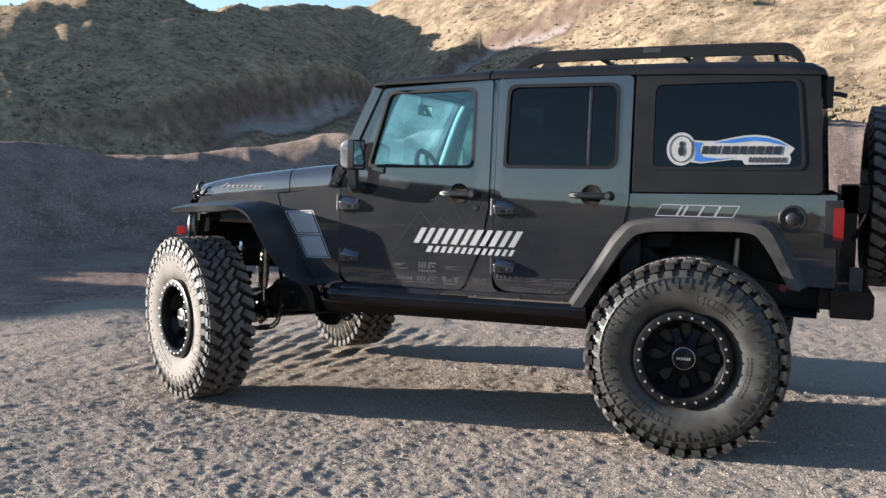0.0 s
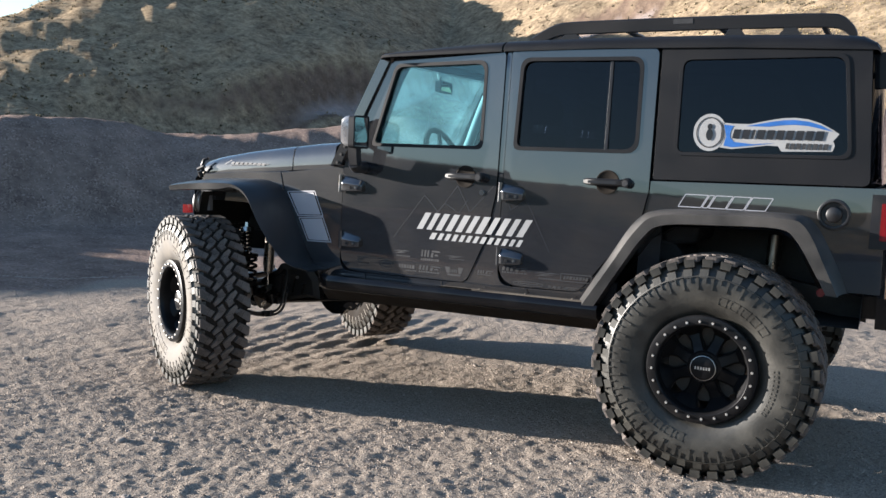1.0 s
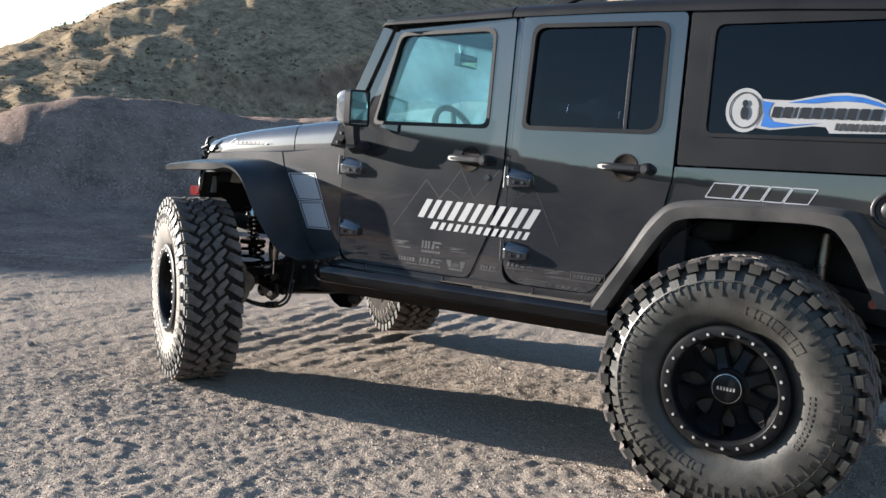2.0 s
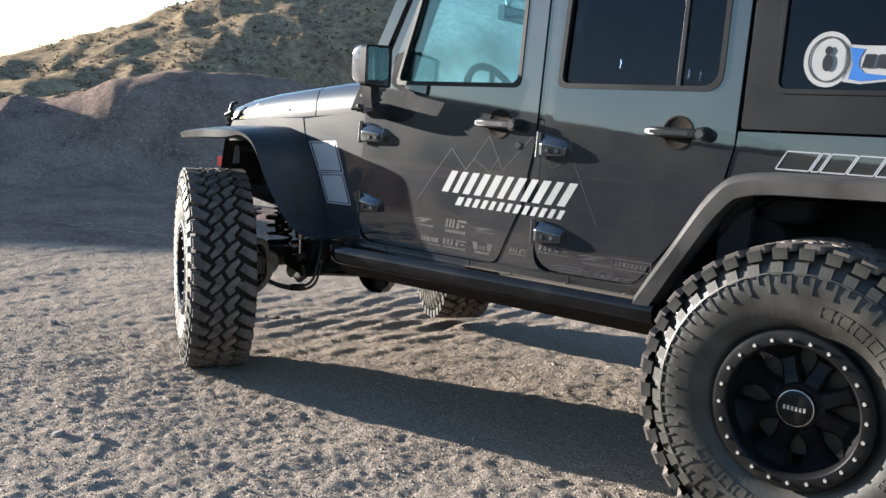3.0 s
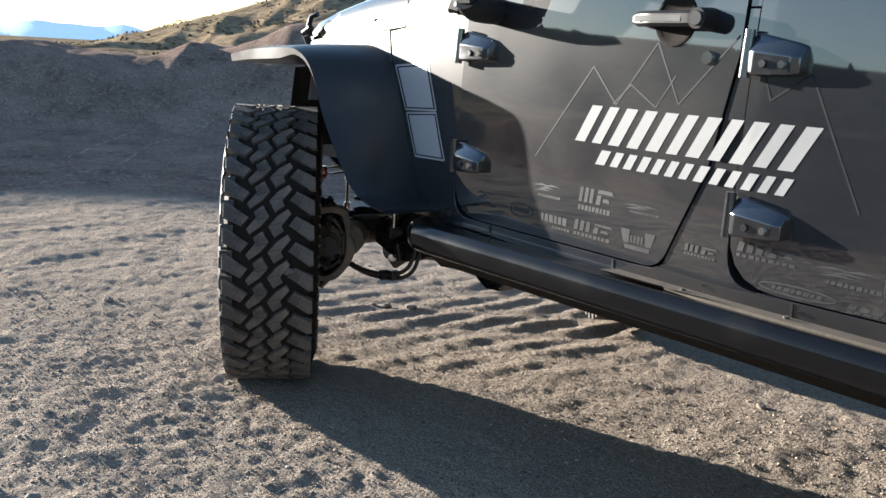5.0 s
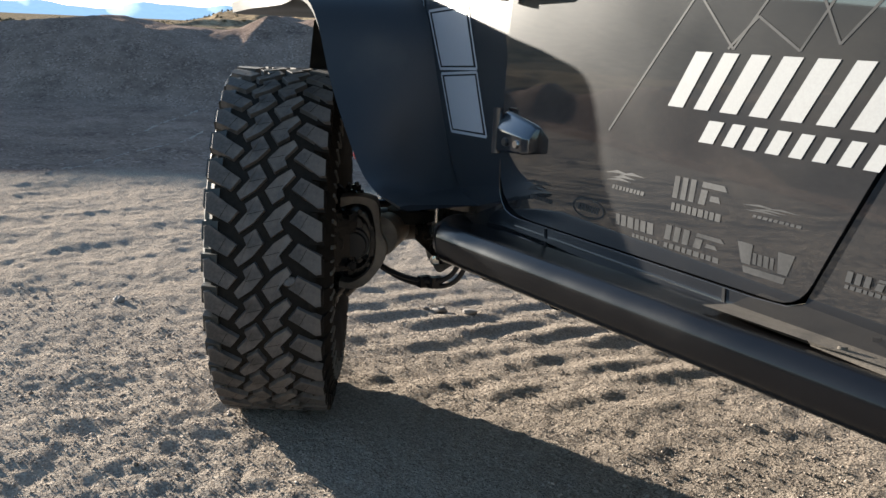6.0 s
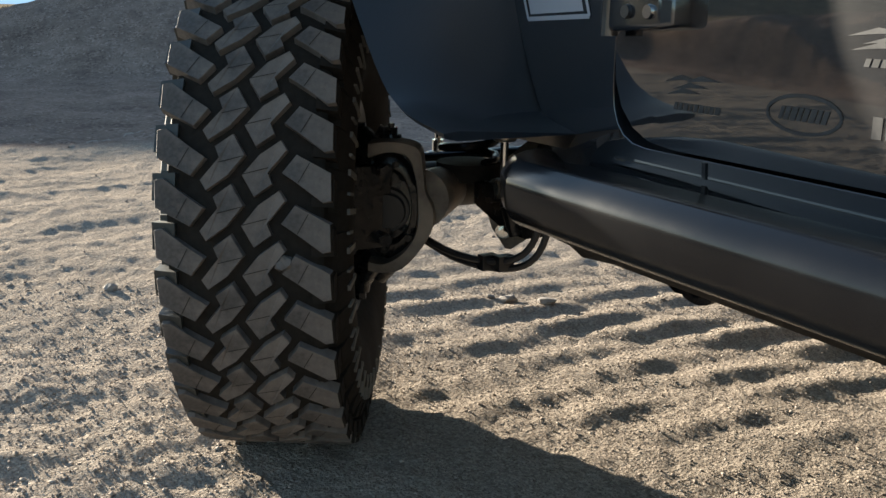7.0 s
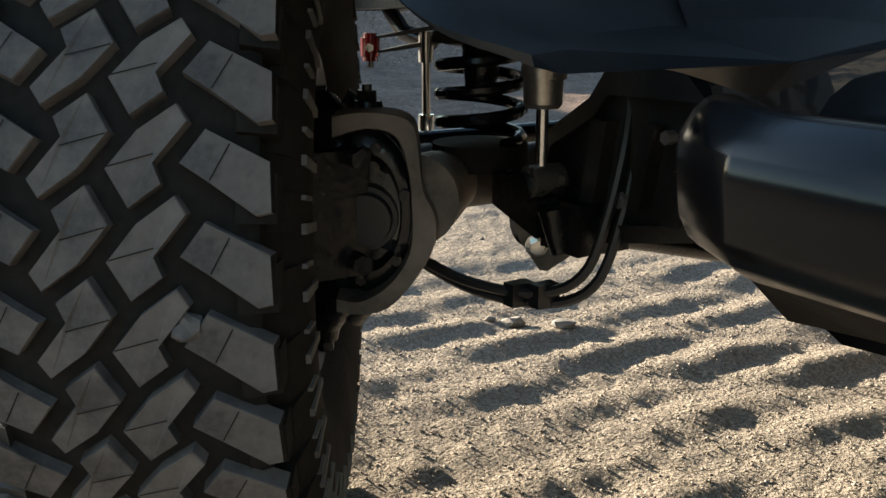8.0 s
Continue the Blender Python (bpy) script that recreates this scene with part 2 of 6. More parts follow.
def rounded(poly, radius, steps=5):
    """A polygon with its corners rounded; a corner may bring a radius of its own."""
    out = []
    n = len(poly)
    for i in range(n):
        p = Vector(poly[i][:2])
        r = poly[i][2] if len(poly[i]) > 2 else radius
        a, b = Vector(poly[i - 1][:2]) - p, Vector(poly[(i + 1) % n][:2]) - p
        if r < 0.002:
            out.append(tuple(p))
            continue
        half = a.angle(b) / 2
        d = min(r / math.tan(half), a.length * 0.45, b.length * 0.45)
        s, e = p + a.normalized() * d, p + b.normalized() * d
        for k in range(steps + 1):
            t = k / steps
            out.append(tuple((s * (1 - t) ** 2) + p * 2 * t * (1 - t) + e * t * t))
    return out


YC = 0.80          # the vehicle's middle plane; its driver's side lies at y = 0


def side_y(x, z):
    """The driver's side of the body: tapers to the front, bows gently between sill and belt, leans in above the belt."""
    y = -0.008
    if x < -1.0:
        y += 0.07 * (-1.0 - x)
    if x < -2.0:
        y += 0.06 * (-2.0 - x)
    if z > 1.29:
        y += 0.0184 + 0.075 * (z - 1.29)
    elif z > 0.80:
        y += 0.0765 * (z - 0.80) ** 2
    y += 0.30 * max(0.0, 0.84 - z) ** 2
    return y


def flat_fill(outer, holes=(), step=0.06):
    """A filled outline with holes in x and z, cut into strips so that it can follow the body's side."""
    bm = bmesh.new()
    edges = []
    for loop in (outer, *holes):
        vs = [bm.verts.new((x, 0, z)) for x, z in loop]
        edges += [bm.edges.new((vs[i - 1], vs[i])) for i in range(len(vs))]
    bmesh.ops.triangle_fill(bm, use_beauty=True, use_dissolve=False, edges=edges, normal=(0, -1, 0))
    xs, zs = [p[0] for p in outer], [p[1] for p in outer]
    for lo, hi, axis in ((min(xs), max(xs), 0), (min(zs), max(zs), 2)):
        k = math.ceil(lo / step)
        while k * step < hi:
            co, no = [0, 0, 0], [0, 0, 0]
            co[axis], no[axis] = k * step, 1
            bmesh.ops.bisect_plane(bm, geom=bm.verts[:] + bm.edges[:] + bm.faces[:], plane_co=co, plane_no=no, dist=1e-5)
            k += 1
    return bm


def panel(name, outer, holes, mat, parent, off=0.0, thick=0.03, bevel=0.006, far=False, label="", shape=side_y):
    """A sheet of the body's side; far: its mirror image on the passenger's side."""
    bm = flat_fill(outer, holes)
    ext = bmesh.ops.extrude_face_region(bm, geom=bm.faces[:], use_keep_orig=True)
    inner = {v for v in ext["geom"] if isinstance(v, bmesh.types.BMVert)}
    for v in bm.verts:
        y = shape(v.co.x, v.co.z) + off + (thick if v in inner else 0)
        v.co.y = 2 * YC - y if far else y
    ob = part(name, bm, mat, parent, label)
    return bevelled(ob, bevel) if bevel else ob


def mirrored(ob, parent=None):
    """The same part on the passenger's side."""
    me = ob.data.copy()
    me.transform(Matrix.Translation((0, 2 * YC, 0)) @ Matrix.Diagonal((1, -1, 1, 1)))
    me.flip_normals()
    twin = new(ob.name.split(".")[0], me)
    twin.parent = parent or ob.parent
    for mod in ob.modifiers:
        if mod.type == "BEVEL":
            bevelled(twin, mod.width, mod.segments, math.degrees(mod.angle_limit))
    if "label" in ob:
        twin["label"] = ob["label"]
    return twin


# ---- the ground: one sheet from the vehicle to the skyline ----
def lattice(ix, iy, seed):
    h = (ix.astype(np.int64) * 374761393 + iy.astype(np.int64) * 668265263 + seed * 1442695041) & 0xFFFFFFFF
    h = ((h ^ (h >> 13)) * 1274126177) & 0xFFFFFFFF
    return ((h ^ (h >> 16)) & 0xFFFF) / 65535.0 * 2 - 1


def wave(x, y, seed):
    """Smooth noise of about -1 to 1 with cells of one unit."""
    ix, iy = np.floor(x), np.floor(y)
    fx, fy = x - ix, y - iy
    u, v = fx * fx * fx * (fx * (fx * 6 - 15) + 10), fy * fy * fy * (fy * (fy * 6 - 15) + 10)
    a, b = lattice(ix, iy, seed), lattice(ix + 1, iy, seed)
    c, d = lattice(ix, iy + 1, seed), lattice(ix + 1, iy + 1, seed)
    return (a * (1 - u) + b * u) * (1 - v) + (c * (1 - u) + d * u) * v


def smooth01(t):
    t = np.clip(t, 0, 1)
    return t * t * (3 - 2 * t)


HUB = (0.0, -3.0)          # the bank and the hills are laid out by bearing from here, degrees from +y towards +x
# bearings -165 to -109 are unseen: bank added close by to darken door reflections
BANK_AZ = [-180, -165, -140, -118, -109, -104, -95, -85, -77, -72, -69, -66, -63, -60, -57.8, -56, -53, -46, -43, -40, -36.7, -33, -30, -15, 0, 15, 40, 90, 180]
BANK_R = [34, 11, 5.6, 5.6, 6.4, 18, 15.0, 13.4, 12.8, 12.5, 12.4, 12.4, 12.4, 12.3, 12.3, 12.3, 12.3, 12.8, 13.0, 13.2, 13.4, 13.5, 13.6, 14.0, 14.5, 15, 19, 30, 34]
BANK_H = [0.4, 1.2, 1.25, 1.1, 0.9, 0.4, 0.45, 0.60, 0.82, 0.95, 1.05, 1.09, 1.02, 1.08, 1.28, 1.52, 1.65, 1.64, 1.50, 1.46, 1.58, 1.78, 1.98, 2.2, 2.4, 2.3, 1.5, 0.8, 0.4]
HILL_AZ = [-180, -163, -148, -120, -95, -82, -74, -69, -64, -60, -56, -46, -37, -33, -30, -20, -7, 10, 30, 60, 90, 120, 150, 180]
HILL_EL = [5.0, 6.5, 7.5, 8.0, -0.6, -2.2, -2.0, -1.6, -1.4, -1.2, -0.8, 0.0, 3.0, 5.5, 8.0, 12.0, 14.5, 15, 13, 8, 4, 4.5, 5.0, 5.0]


RIDGE_Y = [-20, 5, 13, 15, 17, 21, 24, 27, 29, 37.4, 44.3, 53, 59, 67, 75, 160]          # the ridge's height along its length
RIDGE_Z = [0.0, -0.3, 0.0, 1.2, 1.8, 2.7, 3.8, 4.8, 5.9, 10.0, 13.2, 13.3, 13.8, 15.3, 17, 20]
FACE_AZ = [-180, -100, -80, -60, -40, -28, -20, -8, 10, 60, 180]          # where the hills' faces begin and end
FACE_FOOT = [60, 60, 45, 36, 58, 56, 42, 27, 18, 30, 60]
FACE_TOP = [200, 200, 75, 58, 80, 104, 100, 84, 72, 120, 200]


CUT_AZ = [-60, -46, -39.9, -31.8, -27.6, -24.1, -18.8, -11.6, 0]          # a track cut across the hill's face
CUT_R = [40, 44, 45.5, 50.6, 53.6, 58.5, 63.5, 59.0, 58]


def terrain(x, y):
    """Height and soil (0 sand, 1 cinder, 2 dry grass, 3 brown cut with its shade painted in, 4 pale wash) of the
    ground.
    """
    dx, dy = x - HUB[0], y - HUB[1]
    r, az = np.hypot(dx, dy), np.degrees(np.arctan2(dx, dy))
    r0, hb = np.interp(az, BANK_AZ, BANK_R), np.interp(az, BANK_AZ, BANK_H)
    el = np.interp(az, HILL_AZ, HILL_EL)
    z = 0.014 * wave(x / 1.1, y / 1.1, 1) + 0.004 * wave(x / 0.37 + 3, y / 0.30, 2) + 0.003 * wave(x / 0.16, y / 0.13, 3)
    near = 1 - smooth01((r - 9) / 10)
    a, b = 0.8 * x + 0.6 * y, 0.8 * y - 0.6 * x
    trod = smooth01(0.5 + 1.2 * wave(x / 0.8, y / 0.8, 18))
    wx, wy = x + 0.03 * wave(x / 0.13, y / 0.13, 26), y + 0.03 * wave(x / 0.13 + 7, y / 0.13, 27)
    calm = smooth01((y - 0.1) / 0.35) * (1 - smooth01((y - 2.3) / 0.8)) * smooth01((x + 4.6) / 0.9) * (1 - smooth01((x + 1.9) / 0.9))
    churned = smooth01((-0.1 - y) / 0.5) * (1 - smooth01((x + 1.5) / 0.6))
    loose = 0.45 + 0.55 * smooth01(0.5 + 0.9 * wave(x / 0.55, y / 0.4, 28))
    z = z + near * (1 - 0.3 * calm) * (0.007 * churned * (0.4 - np.abs(wave(wx / 0.24, wy / 0.15, 30))) + (0.0042 - 0.0016 * churned) * wave(wx / 0.05, wy / 0.042, 16) + (0.0034 + 0.0014 * churned) * wave(x / 0.027, y / 0.025, 36) + (0.0034 - 0.0020 * churned) * (0.45 - np.abs(wave(wx / 0.115, wy / 0.075, 4))) * loose + 0.0025 * (0.45 - np.abs(wave((0.9 * wx + 0.45 * wy) / 0.30, (0.9 * wy - 0.45 * wx) / 0.15, 29))) * (1.2 - loose)
                    - 0.0015 * smooth01((wave(wx / 0.30, wy / 0.20, 5) - 0.55) / 0.3) + 0.0025 * (0.45 - np.abs(wave(a / 0.45, b / 0.17, 15))) * trod)
    # tyre prints under and behind the vehicle: rows of short ridges, steep on their lee side
    across = 0.72 * x - 0.69 * y + 3.01
    row = np.floor(across / 0.33 + 0.5)
    p = (x + 0.02 * wave(x / 0.5, y / 0.5, 6) + 0.44 * row + 0.096) / 0.16
    p = p - np.floor(p)
    ridge = smooth01(np.where(p < 0.66, p / 0.66, (1 - p) / 0.34)) * np.abs(np.cos(math.pi * (across / 0.33 - row))) ** np.where(row > 0, 1.6, 0.8)
    trail = smooth01((y - 0.0 + 0.15 * wave(x / 0.6, y / 0.6, 24)) / 0.35) * (1 - smooth01((y - 2.3) / 0.8)) * (1 - 0.75 * smooth01((x + 2.75) / 0.9)) * (1 - smooth01((x - 0.5) / 1.5)) * smooth01((x + 4.3) / 1.1)
    z = z + near * trail * np.interp(row, [-1, 0, 1, 2, 4], [0.022, 0.026, 0.017, 0.009, 0.007]) * (ridge - 0.3) * (0.5 + 0.5 * smooth01(0.55 + 0.9 * wave(x / 0.45, y / 0.45, 7)))
    t = (r - r0 + 0.25 * wave(x / 1.3, y / 1.3, 8)) / 2.9
    apron = np.clip((r - r0 + 3.5) / 6.4, 0, 1)          # loose cinder run out from the bank's foot
    z = z + hb * np.maximum(smooth01(t), 0.15 * apron ** 1.5)
    # old wheel ruts and ripples on the open flat beyond the vehicle's nose
    open_flat = smooth01((-3.7 - x) / 1.0) * (1 - smooth01(apron / 0.12)) * (0.4 + 0.6 * smooth01(0.5 + wave(x / 0.9, y / 1.1, 33)))
    z = z + near * open_flat * 0.024 * (0.42 - np.abs(wave((wx + 0.2 * wy) / 0.26, wy / 0.62, 32)))
    on = smooth01(t * 1.5)
    z = z + on * (0.05 * wave(x / 1.3, y / 1.3, 9) + 0.28 * (0.4 - np.abs(wave((0.6 * x + 0.8 * y) / 1.9, (0.6 * y - 0.8 * x) / 4.5, 34))) + 0.024 * wave(x / 0.40, y / 0.36, 10) + 0.016 * wave(x / 0.15, y / 0.15, 22))
    rough = smooth01((r - 16) / 30) * np.interp(az, [-100, -66, -56], [0.25, 0.25, 1.0])
    foot, top = np.interp(az, FACE_AZ, FACE_FOOT), np.interp(az, FACE_AZ, FACE_TOP)
    rise = np.clip((r - foot) / (top - foot), 0, 1)
    peak = top * np.tan(np.radians(el)) + 1.4
    hill = (peak - hb) * (0.75 * rise + 0.25 * smooth01(rise))
    # a long ridge that climbs away behind the bank and turns its side to the vehicle
    crest = np.interp(y, RIDGE_Y, RIDGE_Z)
    toe = np.interp(y, [26, 34, 48, 60, 72], [23, 19, 12, 13, 16])          # its face runs out further to the east as it climbs
    climb = np.clip((-x - toe + 2.5 * wave(y / 11, x / 30, 17)) / (42 - toe), 0, 1)
    spur = crest * (0.6 * climb + 0.4 * smooth01(climb)) * smooth01((y + 4) / 14) * (1 - smooth01((-x - 43.5) / 22))
    z = z + np.maximum(hill, spur - hb) - 0.5 * smooth01((t - 1.2) / 1.5) * (1 - smooth01((r - 20) / 20))
    z = z + rough * (0.5 * wave(x / 17, y / 17, 11) + 0.4 * wave(x / 7, y / 7, 12) + 0.28 * wave(x / 2.6, y / 2.6, 13) + 0.13 * wave(x / 1.1, y / 1.1, 20) + 0.07 * wave(x / 0.5, y / 0.5, 21))
    z = z - 14 * smooth01((r - 90) / 400) * (np.abs(az + 84) < 200)
    soil = np.maximum(smooth01((t - 0.02) / 0.18), 0.9 * smooth01((r - r0 + 4.7 + 0.25 * wave(x / 0.9, y / 0.9, 31)) / 0.7)) + smooth01((r - r0 - 5.0 + 2 * wave(x / 3, y / 3, 14)) / 4)
    # an unseen knoll, added towards the sun beyond the bank's end to shade the far part of the flat
    u, v = -0.63 * (x + 25) - 0.77 * (y + 1.6), -0.77 * (x + 25) + 0.63 * (y + 1.6)
    z = np.maximum(z, 3.55 * np.exp(-(v / 1.4) ** 2) * smooth01((u + 3.0) / 0.9) * (1 - smooth01((u - 11) / 6)) - 0.4)
    cut = r - np.interp(az, CUT_AZ, CUT_R) + 0.5 * wave(x / 4, y / 4, 25)
    there = smooth01((az + 52) / 16) * (1 - smooth01((az + 9) / 7))
    z = z + there * 1.6 * (smooth01((cut + 0.9) / 1.8) - 0.5) * np.exp(-(cut / 9) ** 2)
    # soil 3 paints the cut's face as if in shade
    soil = soil + there * np.exp(-((cut - 0.15) / 0.40) ** 4) * (3 - soil)
    washed = there * np.exp(-((cut + 1.3) / 1.05) ** 4) * smooth01((az + 40) / 8) * smooth01(0.9 + wave(x / 3, y / 3, 35))
    soil = soil + washed * (4 - soil)
    return z, soil


FAN = (0.8, -5.4)


def ground_sheet():
    az = np.radians(np.concatenate([np.arange(-104, 40, 0.17), np.arange(40, 256, 2.0)]))
    r = [0.0, 0.3, 0.8, 1.3]
    while r[-1] < 6.6:
        r.append(r[-1] + 0.0175)
    while r[-1] < 11.4:
        r.append(r[-1] + 0.024)
    while r[-1] < 110:
        r.append(r[-1] * 1.012)
    while r[-1] < 4000:
        r.append(r[-1] * 1.12)
    r = np.array(r)
    rr, aa = np.meshgrid(r, az, indexing="ij")
    x, y = FAN[0] + rr * np.sin(aa), FAN[1] + rr * np.cos(aa)
    z, soil = terrain(x, y)
    nr, na = x.shape
    co = np.stack([x, y, z], -1).reshape(-1, 3)
    i, k = np.meshgrid(np.arange(nr - 1), np.arange(na), indexing="ij")
    k2 = (k + 1) % na
    quads = np.stack([i * na + k, (i + 1) * na + k, (i + 1) * na + k2, i * na + k2], -1).reshape(-1, 4)[:, ::-1]
    me = bpy.data.meshes.new("ground")
    me.vertices.add(len(co))
    me.vertices.foreach_set("co", co.ravel())
    me.loops.add(quads.size)
    me.loops.foreach_set("vertex_index", quads.ravel().astype(np.int32))
    me.polygons.add(len(quads))
    me.polygons.foreach_set("loop_start", np.arange(0, quads.size, 4, dtype=np.int32))
    me.update(calc_edges=True)
    me.validate()
    me.attributes.new("soil", "FLOAT", "POINT").data.foreach_set("value", soil.ravel().astype(np.float32))
    ob = finish("ground", me, M_SOIL, smooth=0)
    me.shade_smooth()
    return tagged(ob, "pale gravelly desert sand rising to dark banks and grassy hills", "ground", kind="structure")


ground_sheet()


# ---- the vehicle ----
car = new("off_road_vehicle")
tagged(car, "dark grey lifted four-door off-road vehicle parked on gravelly sand", "car")

FRONT_X, TYRE_R, AXLE_Z = -2.93, 0.494, 0.487
STEER = 31.0

FDOOR = rounded([(-1.990, 0.728, 0.11), (-1.215, 0.735, 0.07), (-1.112, 0.965, 0.1), (-1.070, 1.20, 0.1), (-1.068, 1.886, 0.03), (-1.742, 1.866, 0.03), (-1.990, 1.405, 0.02)], 0.05)
FWIN = rounded([(-1.806, 1.418, 0.02), (-1.178, 1.420, 0.035), (-1.178, 1.828, 0.05), (-1.690, 1.816, 0.05)], 0.04)
RDOOR = rounded([(-1.036, 0.743, 0.12), (-0.62, 0.748, 0.08), (-0.345, 1.105, 0.12), (-0.318, 1.24, 0.08), (-0.316, 1.888, 0.03), (-1.034, 1.886, 0.02)], 0.05)
RWIN = rounded([(-0.978, 1.424, 0.03), (-0.396, 1.426, 0.06), (-0.398, 1.836, 0.05), (-0.966, 1.836, 0.05)], 0.04)
QWIN = rounded([(-0.204, 1.424, 0.03), (0.507, 1.430, 0.04), (0.466, 1.844, 0.05), (-0.204, 1.836, 0.04)], 0.04)
TUB = ([(-2.44, 1.235), (-1.9955, 1.288), (-1.9955, 0.82)] + rounded([(-1.9955, 0.87, 0), (-1.9955, 0.7235, 0.112), (-1.75, 0.7245, 0)], 0.1)[1:-1]
       + [(-1.30, 0.7285), (-1.24, 0.732), (-1.2085, 0.745), (-1.1075, 0.965), (-1.0655, 1.20), (-1.0635, 1.288), (-1.0405, 1.288), (-1.0405, 0.90)]
       + rounded([(-1.0405, 0.90, 0), (-1.0405, 0.7385, 0.122), (-0.80, 0.7405, 0)], 0.1)[1:-1]
       + [(-0.68, 0.7425), (-0.63, 0.748), (-0.59, 0.780), (-0.341, 1.103), (-0.314, 1.24), (-0.312, 1.288), (0.665, 1.300), (0.672, 0.86), (0.50, 0.86), (0.44, 0.96), (0.35, 1.10), (0.28, 1.14), (-0.23, 1.125), (-0.31, 1.06), (-0.555, 0.70), (-0.60, 0.655), (-2.13, 0.655), (-2.24, 0.83), (-2.40, 1.10)])


def grown(loop, d):
    """An outline pushed outwards from its middle by about d."""
    cx, cz = sum(p[0] for p in loop) / len(loop), sum(p[1] for p in loop) / len(loop)
    wx, wz = max(p[0] for p in loop) - min(p[0] for p in loop), max(p[1] for p in loop) - min(p[1] for p in loop)
    return [(cx + (x - cx) * (1 + 2 * d / wx), cz + (z - cz) * (1 + 2 * d / wz)) for x, z in loop]


def ring_seal(name, loop, width, mat, parent, off, far=False, thick=0.012):
    return panel(name, grown(loop, width), [loop], mat, parent, off, thick, 0.005, far)


for far in (False, True):
    panel("tub_side", TUB, [], M_PAINT, car, 0.0, 0.04, 0.007, far)
    for name, outline, hole, glass in (("front_door", FDOOR, FWIN, M_GLASS), ("rear_door", RDOOR, RWIN, M_TINT)):
        door = panel(name, outline, [grown(hole, 0.016)], M_PAINT, car, -0.004, 0.04, 0.008, far)
        ring_seal("window_seal", hole, 0.017, M_TOP, door, -0.008, far, 0.022)
        pane = panel("window_pane", grown(hole, 0.006), [], glass, door, 0.012, 0.004, 0, far, "clear green-tinted glass" if glass is M_GLASS else "dark tinted glass")
        if name == "rear_door":
            panel("window_bar", [(-0.541, 1.424), (-0.527, 1.424), (-0.527, 1.836), (-0.541, 1.836)], [], M_PLASTIC, door, 0.001, 0.012, 0.003, far)
    top = panel("hardtop_side", rounded([(-0.303, 1.296, 0.01), (0.600, 1.306, 0.03), (0.565, 1.905, 0.03), (-0.303, 1.900, 0.02)], 0.02), [grown(QWIN, 0.014)], M_TOP, car, -0.002, 0.04, 0.008, far, "black textured hard top side")
    ring_seal("window_seal", QWIN, 0.015, M_TOP, top, -0.006, far, 0.020)
    panel("window_pane", grown(QWIN, 0.006), [], M_TINT, top, 0.010, 0.004, 0, far, "dark tinted glass")
    panel("centre_pillar", [(-1.0655, 1.291), (-1.0395, 1.291), (-1.0385, 1.884), (-1.0645, 1.884)], [], M_PAINT, car, 0.002, 0.03, 0.004, far)
    panel("front_fender", [(-3.075, 1.05), (-2.36, 1.05), (-2.41, 1.10), (-2.45, 1.238), (-2.75, 1.226), (-3.06, 1.200), (-3.085, 1.15)], [], M_PAINT, car, 0.0, 0.03, 0.006, far)


def inner_shell():
    """The dark inside of the body behind the panel gaps: floor, firewall, pillars, cant rails and tailgate."""
    bm = bmesh.new()
    loft(bm, [[(x, side_y(x, z) + 0.05, z), (x, 2 * YC - side_y(x, z) - 0.05, z)] for x, z in ((-2.05, 1.28), (-2.05, 0.70), (0.60, 0.70), (0.62, 1.30))])
    part("inner_shell", bm, M_INSIDE, car, smooth=0)


inner_shell()
for far in (0, 1):
    for name, x0, x1, z0, z1 in (("inner_pillar", -1.11, -0.99, 0.70, 1.90), ("inner_pillar", -0.36, -0.26, 0.70, 1.90), ("inner_sill", -2.02, -0.45, 0.66, 0.80), ("cant_rail", -1.75, 0.56, 1.83, 1.87), ("inner_pillar", 0.50, 0.57, 1.28, 1.86)):
        bm = bmesh.new()
        for v in box(bm, (x0, 0, z0), (x1, 0.03, z1)):
            v.co.y += side_y(v.co.x, v.co.z) + 0.042
            if far:
                v.co.y = 2 * YC - v.co.y
        part(name, bm, M_INSIDE, car, smooth=0)


